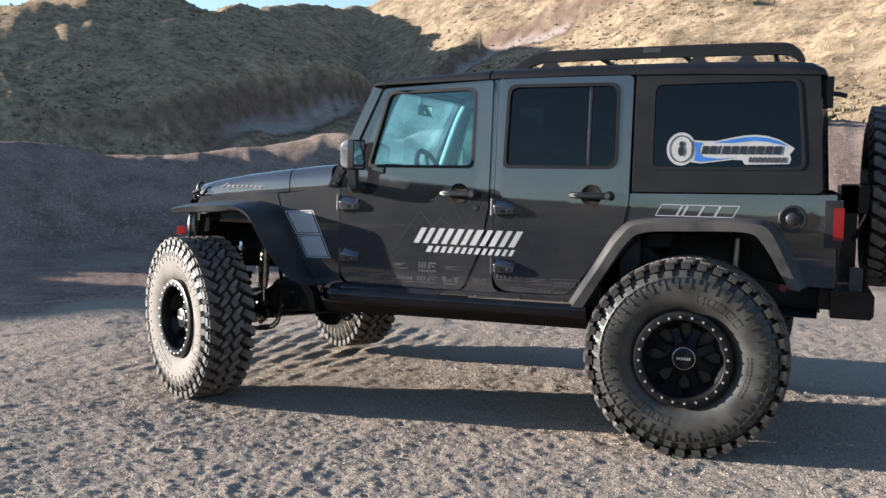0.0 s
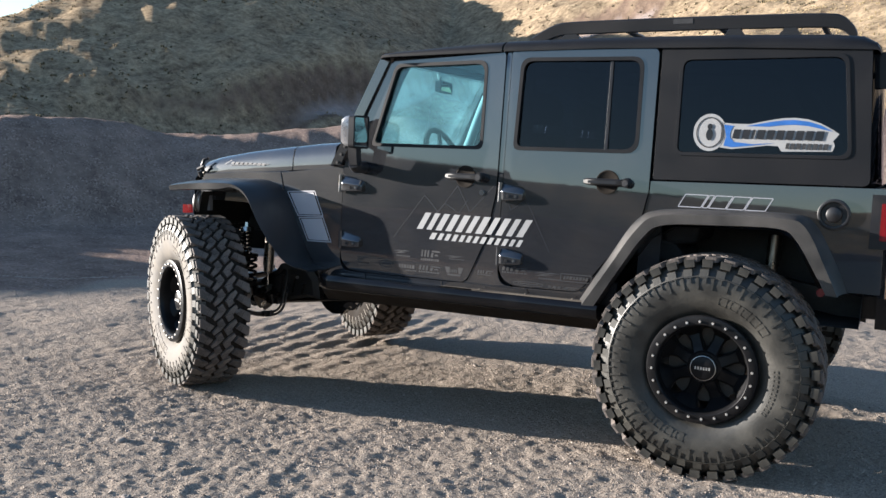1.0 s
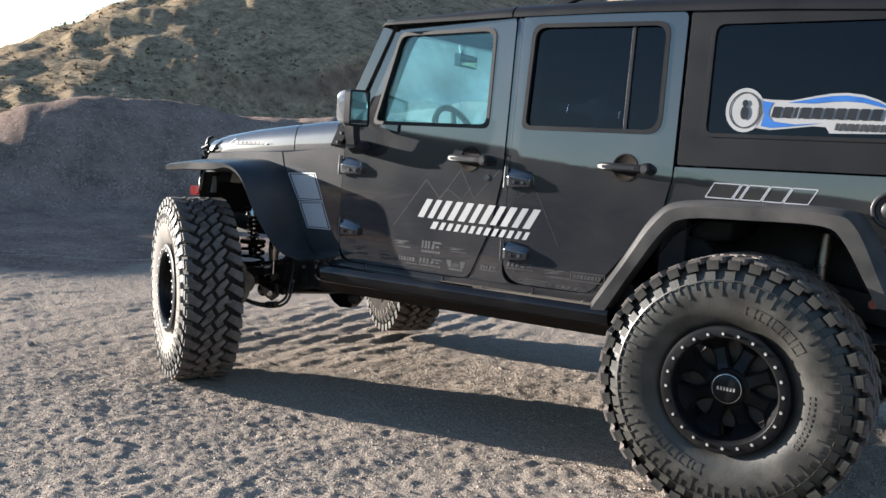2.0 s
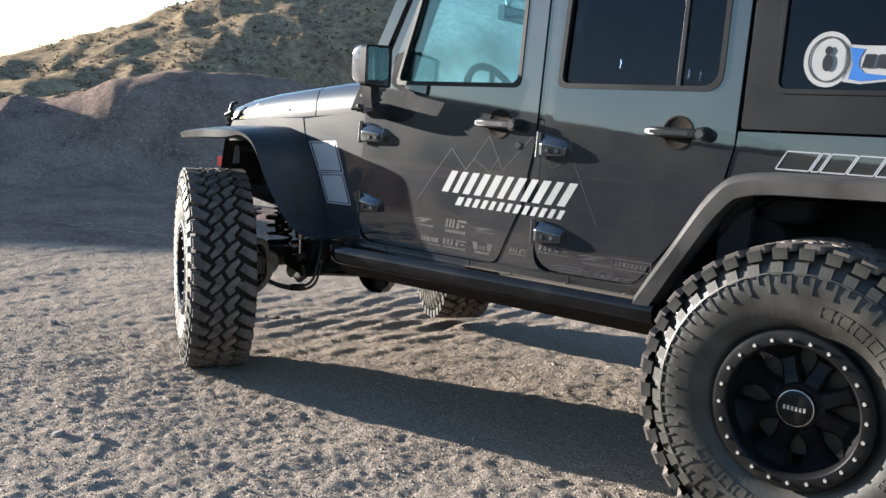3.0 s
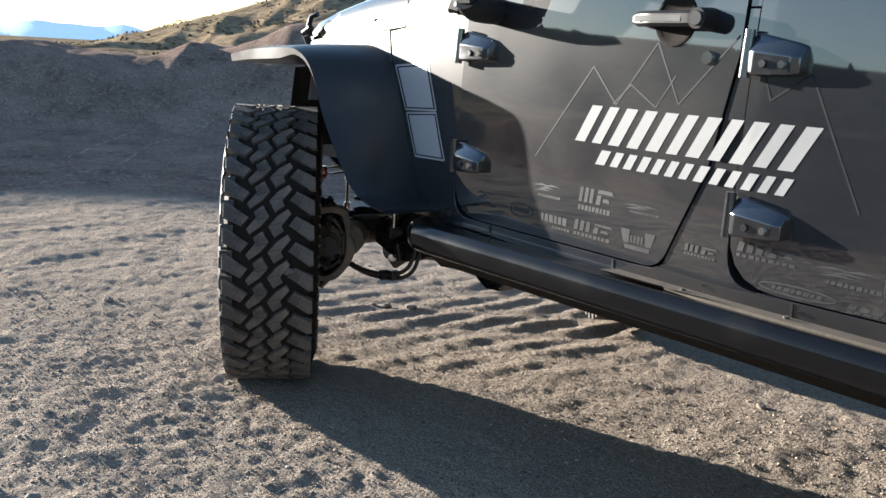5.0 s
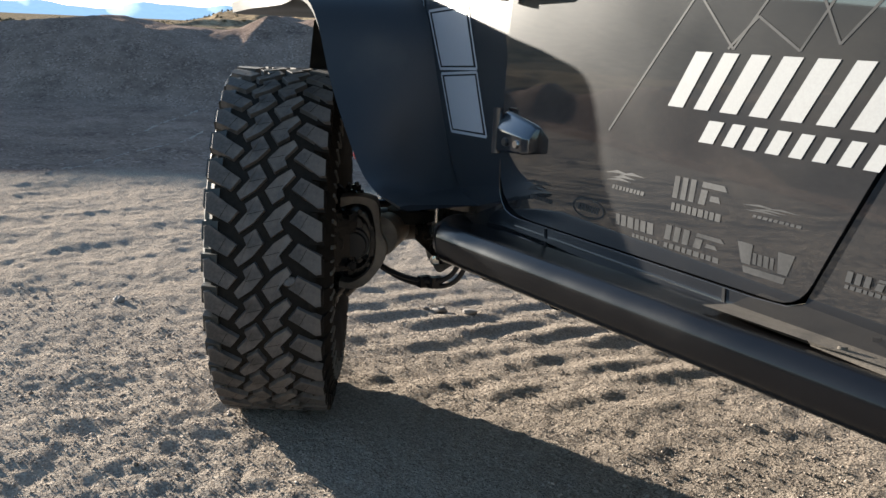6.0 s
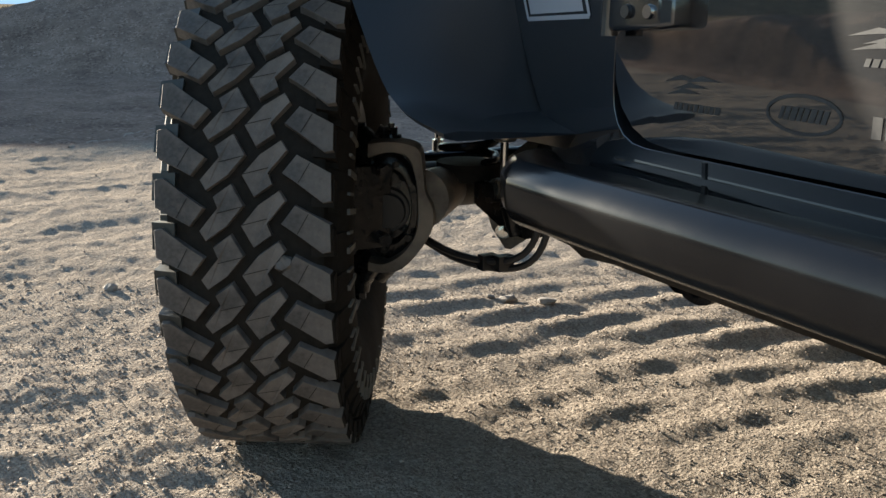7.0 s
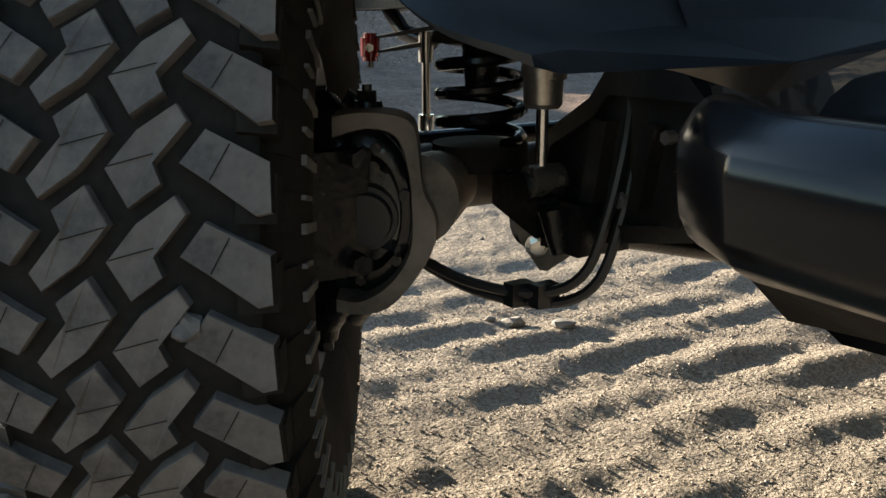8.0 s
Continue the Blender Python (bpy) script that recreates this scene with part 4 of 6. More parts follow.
def wheel_thing(name, m, parent, pieces, rubber=None):
    """A wheel about its centre, outer side towards -y; pieces: its tread is built block by block."""
    w = new(name)
    w.parent, w.matrix_basis = parent, m
    rubber = rubber or M_RUBBER
    bm = bmesh.new()
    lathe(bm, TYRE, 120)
    tyre = part("tyre", bm, rubber, w, "dusty off-road tyre with sunlight in its pale colour" if rubber is M_DUST_SUN else "black off-road tyre", smooth=60)
    tyre.data.materials.append(M_GROOVE)          # shade over the inner wall, painted with the darker rubber
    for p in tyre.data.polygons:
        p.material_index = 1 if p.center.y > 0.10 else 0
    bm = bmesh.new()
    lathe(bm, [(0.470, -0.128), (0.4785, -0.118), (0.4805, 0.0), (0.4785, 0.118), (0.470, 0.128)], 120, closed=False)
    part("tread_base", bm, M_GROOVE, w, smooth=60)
    bm = bmesh.new()
    for k in range(2 * PITCHES):          # ribs round the upper sidewall
        a = math.pi * k / PITCHES
        for s in (-1, 1):
            raised(bm, 0.352 + 0.028 * (k % 2), 0.404, a, a + (0.012 if k % 2 else 0.026), 0.0045, s)
    for k, (start, n, step, wide, r0, r1) in enumerate(((3.75, 5, 0.165, 0.125, 0.292, 0.334), (0.62, 5, 0.165, 0.125, 0.292, 0.334), (5.75, 11, 0.062, 0.038, 0.296, 0.320))):
        for q in range(n):          # raised lettering, as plain blocks in outline
            a = start + q * step
            for u0, u1, p0, p1 in ((0, 1, r0, r0 + 0.006), (0, 1, r1 - 0.006, r1), (0, 0.16, r0, r1), (0.84, 1, r0, r1)):
                raised(bm, p0, p1, a + wide * u0, a + wide * u1, 0.0024)
    ridge = [(0.405, -wall(0.405) + 0.002), (0.407, -wall(0.407) - 0.007), (0.411, -wall(0.411) - 0.007), (0.413, -wall(0.413) + 0.002)]
    lathe(bm, ridge, 96)
    tagged(part("sidewall_relief", bm, rubber, w, smooth=0), kind="stuff")
    rim_parts(w)
    if pieces:
        for k in range(PITCHES):
            turn = Matrix.Rotation(-2 * math.pi * k / PITCHES, 4, "Y")
            for me in BLOCKS:
                o = new("tread_block", me)
                o.parent, o.matrix_basis = w, turn
            for me in LUGS:
                o = new("shoulder_lug", me)
                o.parent, o.matrix_basis = w, turn
    else:
        for name2, meshes, mat in (("tread", BLOCKS, M_TREAD), ("shoulder", LUGS, M_RUBBER)):
            bm = bmesh.new()
            for k in range(PITCHES):
                turn = Matrix.Rotation(-2 * math.pi * k / PITCHES, 4, "Y")
                for me in meshes:
                    tmp = me.copy()
                    tmp.transform(turn)
                    bm.from_mesh(tmp)
                    bpy.data.meshes.remove(tmp)
            tagged(part(name2, bm, mat, w), kind="stuff")
    for k in range(24):
        a = 2 * math.pi * (k + 0.3) / 24
        o = new("bead_bolt", BOLT)
        o.parent, o.matrix_basis = w, Matrix.Translation((0.213 * math.cos(a), -0.1555, 0.213 * math.sin(a)))
    return w


TURNED = Matrix.Rotation(radians(180), 4, "Z")
near_wheel = wheel_thing("front_wheel", pose(FRONT_X - 0.008, 0.007, AXLE_Z - 0.014, 0, 0, -STEER), car, True, M_DUST_SUN)
bm = bmesh.new()
bmesh.ops.create_icosphere(bm, subdivisions=2, radius=0.013)
for v in bm.verts:
    v.co *= 1 + 0.7 * noise.noise(v.co * 90)
bmesh.ops.transform(bm, matrix=pose(0.487, 0.064, 0.005), verts=bm.verts)
part("wedged_stone", bm, M_TREAD, near_wheel, "small pale stone wedged in the tread", smooth=25)
wheel_thing("rear_wheel", pose(0.0, -0.03, AXLE_Z), car, True)
wheel_thing("front_wheel", pose(FRONT_X + 0.23, 2 * YC + 0.06, AXLE_Z + 0.04, 0, 0, -STEER - 6) @ TURNED, car, False, M_DUST_SUN)
wheel_thing("rear_wheel", pose(0.0, 2 * YC + 0.03, AXLE_Z) @ TURNED, car, False)
wheel_thing("spare_wheel", pose(0.985, 0.86, 1.28, 0, 0, 90), car, False)


# ---- running gear ----
def gear(name, mat=M_DARK, label="", parent=None, smooth=40):
    """Runs a function that fills a bmesh, and links it as a part of the vehicle."""
    def wrap(fill):
        bm = bmesh.new()
        fill(bm)
        return part(name, bm, mat, parent or car, label, smooth)
    return wrap


M_AXLE = material("dusty_axle", (0.035, 0.029, 0.024), 0.5, 0.1, vary=0.35, scale=9, fine=120, bump=0.2, second=(0.12, 0.098, 0.08), cover=(0.4, 0.8))
M_SHOCK = material("shock_grey", (0.40, 0.36, 0.31), 0.30, 0.9, vary=0.25, scale=20, fine=150, bump=0.05, depth=0.001)
M_RED = material("red_lens", (0.17, 0.004, 0.006), 0.2, vary=0.1, scale=20, fine=200, bump=0, coat=1.0)
M_WHITE = material("white_vinyl", (0.34, 0.34, 0.34), 0.6, vary=0.10, scale=10, fine=300, bump=0.02, depth=0.001, spec=0.15)
M_GREY = material("grey_vinyl", (0.048, 0.048, 0.050), 0.5, vary=0.25, scale=25, fine=200, bump=0.02, depth=0.001, spec=0.2)
M_PALE = material("pale_grey_vinyl", (0.32, 0.32, 0.35), 0.45, vary=0.06, scale=10, fine=300, bump=0.02, depth=0.001)
M_BLUE = material("blue_vinyl", (0.03, 0.12, 0.38), 0.4, vary=0.25, scale=14, fine=200, bump=0.02, depth=0.001)
M_INK = material("black_vinyl", (0.012, 0.012, 0.014), 0.4, vary=0.1, scale=10, fine=200, bump=0)

for fx, front in ((FRONT_X, True), (0.0, False)):
    bm = bmesh.new()
    rod(bm, (fx, 0.16, AXLE_Z), (fx, 2 * YC - 0.16, AXLE_Z), 0.047, seg=20)
    for y in (0.30, 1.30):
        rod(bm, (fx, y - 0.03, AXLE_Z), (fx, y + 0.03, AXLE_Z), 0.06, seg=20)
    part("front_axle" if front else "rear_axle", bm, M_AXLE, car, "dusty black solid axle tube")
    bm = bmesh.new()
    dy = 1.02 if front else 0.80
    lathe(bm, [(0.0001, -0.13), (0.07, -0.12), (0.13, -0.06), (0.145, 0.0), (0.13, 0.06), (0.07, 0.12), (0.0001, 0.13)], 28, closed=False)
    bmesh.ops.transform(bm, matrix=pose(fx, dy, AXLE_Z - 0.01, 0, 0, 90), verts=bm.verts)
    part("differential", bm, M_AXLE, car)

for far in (0, 1):
    def q(x, y, z):
        return (x, 2 * YC - y if far else y, z)

    @gear("steering_knuckle", M_OILY)
    def _(bm):
        tube(bm, [q(-2.90, 0.13, 0.610), q(-2.865, 0.135, 0.59), q(-2.845, 0.15, 0.54), q(-2.845, 0.155, 0.44), q(-2.865, 0.14, 0.36), q(-2.90, 0.13, 0.315)], 0.034, 12)
        tube(bm, [q(-2.90, 0.16, 0.605), q(-2.875, 0.20, 0.58), q(-2.87, 0.23, 0.49), q(-2.875, 0.20, 0.37), q(-2.90, 0.16, 0.32)], 0.040, 12)
        rod(bm, q(-2.93, 0.08, AXLE_Z), q(-2.93, 0.24, AXLE_Z), 0.105, 0.06, 24)
        for z in (0.42, 0.56):
            rod(bm, q(-2.80, 0.135, z), q(-2.765, 0.128, z), 0.014, seg=6)
        for a in range(8):
            rod(bm, q(-2.815, 0.15 + 0.045 * math.cos(a * 0.785), 0.49 + 0.075 * math.sin(a * 0.785)), q(-2.79, 0.147 + 0.045 * math.cos(a * 0.785), 0.49 + 0.075 * math.sin(a * 0.785)), 0.009, seg=6)

    @gear("axle_yoke", M_IRON, "dusty tan-stained axle yoke", smooth=50)
    def _(bm):
        outer = spline([(-0.038, 0.616, 0), (-0.002, 0.621, 0), (0.042, 0.618, 0), (0.066, 0.605, 0), (0.073, 0.572, 0), (0.079, 0.519, 0), (0.095, 0.488, 0), (0.095, 0.449, 0), (0.071, 0.401, 0), (0.032, 0.357, 0), (-0.007, 0.348, 0), (-0.038, 0.352, 0)], 34)
        inner = spline([(-0.038, 0.586, 0), (0.005, 0.598, 0), (0.042, 0.587, 0), (0.058, 0.542, 0), (0.062, 0.488, 0), (0.057, 0.433, 0), (0.032, 0.393, 0), (-0.007, 0.369, 0), (-0.038, 0.373, 0)], 34)
        def at(p, d):          # across the tube's end, and along it
            return q(-2.80 + 0.53 * p.x - 0.85 * d, 0.15 + 0.85 * p.x + 0.53 * d, p.y)
        loft(bm, [[at(o, -0.024), at(o * 0.94 + i * 0.06, -0.032), at(i * 0.9 + o * 0.1, -0.032), at(i, -0.024), at(i, 0.035), at(o, 0.035)] for o, i in zip(outer, inner)], closed=True, caps=True)
        rod(bm, q(-2.765, 0.205, 0.50), q(-2.90, 0.34, 0.49), 0.062, 0.05, 24)

    @gear("joint_boot", M_INK, "black rubber joint boot")
    def _(bm):
        for r, d in ((0.058, 0.0), (0.048, 0.014), (0.038, 0.026)):
            rod(bm, q(-2.825 + d, 0.165 - d * 0.6, 0.475), q(-2.811 + d, 0.156 - d * 0.6, 0.475), r, r * 0.92, 22)

    @gear("dust_shield", M_OILY, "black oily knuckle face", smooth=50)
    def _(bm):
        def ring(k, d):
            return [q(-2.80 + 0.53 * u - 0.85 * d, 0.15 + 0.85 * u + 0.53 * d, 0.482 + w) for u, w in [(0.005 + 0.062 * k * math.cos(a), 0.112 * k * math.sin(a)) for a in [2 * math.pi * i / 32 for i in range(32)]]]
        loft(bm, [ring(1.0, 0.020), ring(1.0, 0.004), ring(0.90, -0.004), ring(0.72, -0.004), ring(0.62, 0.010), ring(0.2, 0.010)], closed=True, caps=True)
        for a in range(6):
            u, w = 0.005 + 0.051 * math.cos(a * 1.047 + 0.3), 0.482 + 0.092 * math.sin(a * 1.047 + 0.3)
            rod(bm, q(-2.80 + 0.53 * u, 0.15 + 0.85 * u, w), q(-2.788 + 0.53 * u, 0.142 + 0.85 * u, w), 0.008, seg=6)

    @gear("joint_nut", M_OILY)
    def _(bm):
        rod(bm, q(-2.832, 0.172, 0.612), q(-2.832, 0.172, 0.628), 0.024, 0.020, 16)
        rod(bm, q(-2.832, 0.172, 0.628), q(-2.832, 0.172, 0.642), 0.015, seg=6)
        rod(bm, q(-2.832, 0.172, 0.642), q(-2.832, 0.172, 0.650), 0.007, seg=8)

    @gear("brake_caliper", M_OILY)
    def _(bm):
        for v in box(bm, (-2.86, 0.06, 0.40), (-2.79, 0.15, 0.57)):
            v.co = q(*v.co)

    for zz in (0.600, 0.305):
        @gear("ball_joint", M_OILY)
        def _(bm):
            s = 1 if zz > 0.5 else -1
            rod(bm, q(-2.90, 0.13, zz), q(-2.90, 0.13, zz + s * 0.03), 0.026, 0.020, 14)
            rod(bm, q(-2.90, 0.13, zz + s * 0.03), q(-2.90, 0.13, zz + s * 0.045), 0.015, seg=6)

    for x0, ys in ((-2.871, 0.383), (0.05, 0.475)):
        @gear("coil_spring", M_STEEL, "black coil spring")
        def _(bm):
            turns, top, low = 3.6, 0.705, 0.555
            pts = []
            for k in range(int(turns * 14) + 1):
                a = 2 * math.pi * k / 14
                t = k / (turns * 14)
                pts.append(q(x0 + 0.062 * math.cos(a), ys + 0.062 * math.sin(a), low + (top - low) * t))
            tube(bm, pts, 0.0095, 8)

        for za, zb in ((0.515, 0.552), (0.700, 0.716)):
            @gear("spring_seat", M_GROOVE)
            def _(bm):
                rod(bm, q(x0, ys, za), q(x0, ys, zb), 0.074, 0.072, 24)

        @gear("helper_spring", M_CHROME, "bright narrow helper spring")
        def _(bm):
            pts = []
            for k in range(6 * 12 + 1):
                a = 2 * math.pi * k / 12
                pts.append(q(x0 + 0.030 * math.cos(a), ys + 0.030 * math.sin(a), 0.716 + 0.146 * k / 72))
            tube(bm, pts, 0.0065, 7)

        @gear("spring_cap", M_CHROME, "bright domed spring cap")
        def _(bm):
            rod(bm, q(x0, ys, 0.862), q(x0, ys, 0.886), 0.050, 0.044, 24)
            rod(bm, q(x0, ys, 0.886), q(x0, ys, 0.912), 0.018, 0.014, 6)

        @gear("bump_stop", M_OILY)
        def _(bm):
            rod(bm, q(x0, ys, 0.635), q(x0, ys, 0.700), 0.024, 0.030, 20)
            rod(bm, q(x0, ys, 0.700), q(x0, ys, 0.862), 0.016, seg=14)

    for x0, y0, low in ((-2.687, 0.357, 0.535), (0.18, 0.42, 0.42)):
        @gear("shock_absorber", M_SHOCK, "grey shock absorber with a chrome rod")
        def _(bm):
            rod(bm, q(x0, y0, 0.662), q(x0 + 0.02, y0 + 0.02, 1.05), 0.031, seg=20)
            rod(bm, q(x0, y0, 0.622), q(x0, y0, 0.628), 0.022, 0.026, seg=24)
            rod(bm, q(x0, y0, 0.628), q(x0, y0, 0.668), 0.026, 0.027, seg=24)
        @gear("shock_eye", M_SHOCK)
        def _(bm):
            rod(bm, q(x0, y0 - 0.02, low - 0.01), q(x0, y0 + 0.03, low - 0.01), 0.022, seg=14)
        @gear("shock_rod", M_CHROME, "polished rod")
        def _(bm):
            rod(bm, q(x0, y0, low), q(x0, y0, 0.63), 0.0085, seg=12)

    @gear("shock_bracket", M_OILY)
    def _(bm):
        for v in box(bm, (-2.79, 0.35, 0.445), (-2.685, 0.44, 0.522)):
            v.co.z += 0.03 * (v.co.x < -2.75 and v.co.z < 0.46)
            v.co = q(*v.co)
        rod(bm, q(-2.70, 0.33, 0.515), q(-2.70, 0.40, 0.515), 0.022, seg=16)
        rod(bm, q(-2.665, 0.36, 0.49), q(-2.655, 0.37, 0.43), 0.020, 0.014, 12)
        for v in box(bm, (-2.70, 0.37, 0.43), (-2.62, 0.46, 0.50)):
            v.co = q(*v.co)

    @gear("link_plate", M_IRON, "dusty steel link plate")
    def _(bm):
        for d in (0.0, 0.075):
            loft(bm, [[q(-2.743 + 0.53 * u - 0.85 * (w + d), 0.396 + 0.85 * u + 0.53 * (w + d), z) for u, z in ((-0.034, 0.455), (0.060, 0.455), (0.056, 0.404), (0.018, 0.377), (0.006, 0.379), (-0.024, 0.424))] for w in (0.004, 0.012)], closed=True, caps=True)

    @gear("bracket_bolt", M_CHROME, "bright bolt and washer")
    def _(bm):
        rod(bm, q(-2.746, 0.398, 0.419), q(-2.735, 0.391, 0.419), 0.017, seg=20)
        rod(bm, q(-2.735, 0.391, 0.419), q(-2.722, 0.383, 0.419), 0.011, seg=6)

    @gear("sway_bar_link", M_CHROME, "steel sway bar link")
    def _(bm):
        rod(bm, q(-3.20, 0.485, 0.525), q(-3.20, 0.485, 0.70), 0.008, seg=10)
        rod(bm, q(-3.20, 0.485, 0.50), q(-3.20, 0.485, 0.555), 0.015, seg=12)
        rod(bm, q(-3.20, 0.485, 0.65), q(-3.20, 0.485, 0.705), 0.014, seg=12)
        rod(bm, q(-3.20, 0.455, 0.515), q(-3.20, 0.495, 0.515), 0.012, seg=10)

    @gear("sway_bar_arm", M_STEEL)
    def _(bm):
        tube(bm, [q(-3.20, 0.50, 0.685), q(-3.27, 0.48, 0.70), q(-3.34, 0.48, 0.75), q(-3.38, 0.60, 0.76), q(-3.38, 0.79, 0.76)], 0.016, 10)

    @gear("sway_bar_end", M_RED, "red anodised bushing")
    def _(bm):
        rod(bm, q(-3.256, 0.400, 0.652), q(-3.256, 0.400, 0.702), 0.014, 0.012, seg=14)
        rod(bm, q(-3.256, 0.400, 0.660), q(-3.256, 0.400, 0.694), 0.018, seg=14)

    @gear("clevis_bolt", M_CHROME, "bright bolt through the bushing")
    def _(bm):
        rod(bm, q(-3.240, 0.390, 0.677), q(-3.228, 0.383, 0.677), 0.008, seg=6)
        rod(bm, q(-3.256, 0.400, 0.640), q(-3.256, 0.400, 0.652), 0.007, seg=6)

    @gear("clevis_plate", M_AXLE)
    def _(bm):
        for dz in (0.0, 0.026):
            loft(bm, [[q(-3.250 + u * 0.07 + dx, 0.408 + u * 0.11 + dy, 0.664 + dz + u * 0.022 + h) for dx, dy in ((-0.010, 0.006), (0.010, -0.006))] + [q(-3.250 + u * 0.07 + dx, 0.408 + u * 0.11 + dy, 0.672 + dz + u * 0.022 - h) for dx, dy in ((0.010, -0.006), (-0.010, 0.006))] for u, h in ((0.0, 0.002), (0.4, 0.0), (1.0, 0.0))], closed=True, caps=True)

    @gear("lower_control_arm", M_STEEL)
    def _(bm):
        rod(bm, q(-2.86, 0.50, 0.42), q(-2.02, 0.46, 0.53), 0.027, seg=16)
        rod(bm, q(-2.86, 0.46, 0.42), q(-2.86, 0.54, 0.42), 0.038, seg=16)

    @gear("upper_arm_bracket", M_DARK)
    def _(bm):
        loft(bm, [[q(x, y0, z) for x, z in ((-2.82, 0.53), (-2.70, 0.62), (-2.62, 0.615), (-2.52, 0.56), (-2.45, 0.46), (-2.47, 0.44), (-2.70, 0.435), (-2.80, 0.45))] for y0 in (0.52, 0.57)], closed=True, caps=True)

    for d in (0.0, 0.016):
        @gear("brake_hose", M_INK, "black rubber brake hose")
        def _(bm):
            tube(bm, [q(*(p + Vector((d * 0.3, d, -d)))) for p in spline([(-2.86, 0.17, 0.46), (-2.82, 0.22, 0.42), (-2.74, 0.27, 0.385), (-2.66, 0.33, 0.378), (-2.610, 0.370, 0.408), (-2.590, 0.392, 0.49), (-2.59, 0.42, 0.62), (-2.62, 0.44, 0.74)], 36)], 0.0075, 8)
    for u in (0.35, 0.55):
        @gear("hose_clip", M_INK)
        def _(bm):
            p = spline([(-2.74, 0.27, 0.385), (-2.66, 0.33, 0.378), (-2.610, 0.370, 0.408)], 21)[int(u * 20)]
            for v in box(bm, (p.x - 0.011, p.y - 0.010, p.z - 0.020), (p.x + 0.011, p.y + 0.026, p.z + 0.012)):
                v.co = q(*v.co)

    @gear("frame_rail", M_DARK)
    def _(bm):
        loft(bm, [[q(x, y0, z + dz) for y0, z in ((0.40, 0.0), (0.48, 0.0), (0.48, 0.11), (0.40, 0.11))] for x, dz in ((-3.45, 0.74), (-2.6, 0.76), (-2.25, 0.70), (-1.9, 0.58), (-0.75, 0.58), (-0.45, 0.72), (0.25, 0.74), (0.62, 0.68))], closed=True, caps=True)

    for arch, low, ya in (((( -3.02, 0.90), (-2.98, 1.10), (-2.70, 1.125), (-2.55, 1.11), (-2.45, 0.98), (-2.30, 0.80), (-2.16, 0.68)), (0.74, 0.74, 0.74, 0.74, 0.74, 0.72, 0.66), 0.10),
                          (((-0.53, 0.68), (-0.30, 1.02), (-0.20, 1.085), (0.25, 1.10), (0.32, 1.06), (0.43, 0.86)), (0.66, 0.72, 0.76, 0.78, 0.76, 0.74), 0.03)):
        @gear("inner_fender", M_DARK, smooth=60)
        def _(bm):
            loft(bm, [[q(x, ya, z) for x, z in arch], [q(x, 0.60, z) for x, z in arch], [q(x, 0.602, z) for (x, _), z in zip(arch, low)]])

    @gear("body_mount", M_DARK)
    def _(bm):
        outer = rounded([(-2.78, 0.561, 0.03), (-2.657, 0.635, 0.01), (-2.625, 0.676, 0.01), (-2.42, 0.680, 0.03), (-2.36, 0.610, 0.03), (-2.34, 0.481, 0.01), (-2.42, 0.489, 0.01), (-2.612, 0.447, 0.02), (-2.737, 0.515, 0.03)], 0.02, 3)
        cx, cz = -2.56, 0.55
        inner = [(cx + (x - cx) * 0.80, cz + (z - cz) * 0.74) for x, z in outer]
        loft(bm, [[q(x, y0, z) for x, z in loop] for loop, y0 in ((outer, 0.53), (outer, 0.41), (inner, 0.402), (inner, 0.418))], closed=True, caps=True)

    for x, z, w, h in ((-2.63, 0.55, 0.014, 0.06), (-2.54, 0.56, 0.011, 0.055), (-2.48, 0.53, 0.016, 0.034)):
        @gear("mount_rib", M_DARK)
        def _(bm):
            loft(bm, [[q(x + u * w + v * 0.01, y0, z + v * h) for u, v in ((-1, -1), (1, -1), (1, 1), (-1, 1))] for y0 in (0.420, 0.396)], closed=True, caps=True)

    @gear("mount_bolt", M_BOLT, "worn bolt head")
    def _(bm):
        rod(bm, q(-2.585, 0.420, 0.510), q(-2.585, 0.404, 0.510), 0.011, seg=6)

    @gear("mount_bolt", M_BOLT, "worn bolt head")
    def _(bm):
        rod(bm, q(-2.510, 0.420, 0.600), q(-2.510, 0.404, 0.600), 0.009, seg=6)

    @gear("frame_bracket", M_STEEL)
    def _(bm):
        ring = [(-2.06 + 0.011 * math.cos(a), 0.480 + 0.007 * math.sin(a)) for a in [2 * math.pi * k / 16 for k in range(16)]]
        edge = [(-2.06 + (0.034 + 0.012 * (math.sin(a) > 0)) * math.cos(a), 0.480 + (0.017 if math.sin(a) < 0 else 0.030) * math.sin(a)) for a in [2 * math.pi * k / 16 for k in range(16)]]
        loft(bm, [[q(u, y0, z) for u, z in loop] for loop, y0 in ((edge, 0.292), (edge, 0.304), (ring, 0.304), (ring, 0.292), (edge, 0.292))], closed=True)
        loft(bm, [[q(u, y0, z) for u, z in ((-2.40, 0.60), (-2.385, 0.47), (-2.34, 0.42), (-2.29, 0.395), (-2.22, 0.40), (-2.16, 0.47), (-2.0, 0.50), (-1.90, 0.60))] for y0 in (0.47, 0.53)], closed=True, caps=True)

    @gear("marker_lens", M_RED, "red side marker lens")
    def _(bm):
        for v in box(bm, (-3.325, 0.325, 0.945), (-3.285, 0.37, 0.998)):
            v.co = q(*v.co)

    @gear("marker_light", M_PALE, "clear side marker lamp under the flare")
    def _(bm):
        for v in box(bm, (-3.02, 0.17, 0.985), (-2.985, 0.20, 1.10)):
            v.co = q(*v.co)

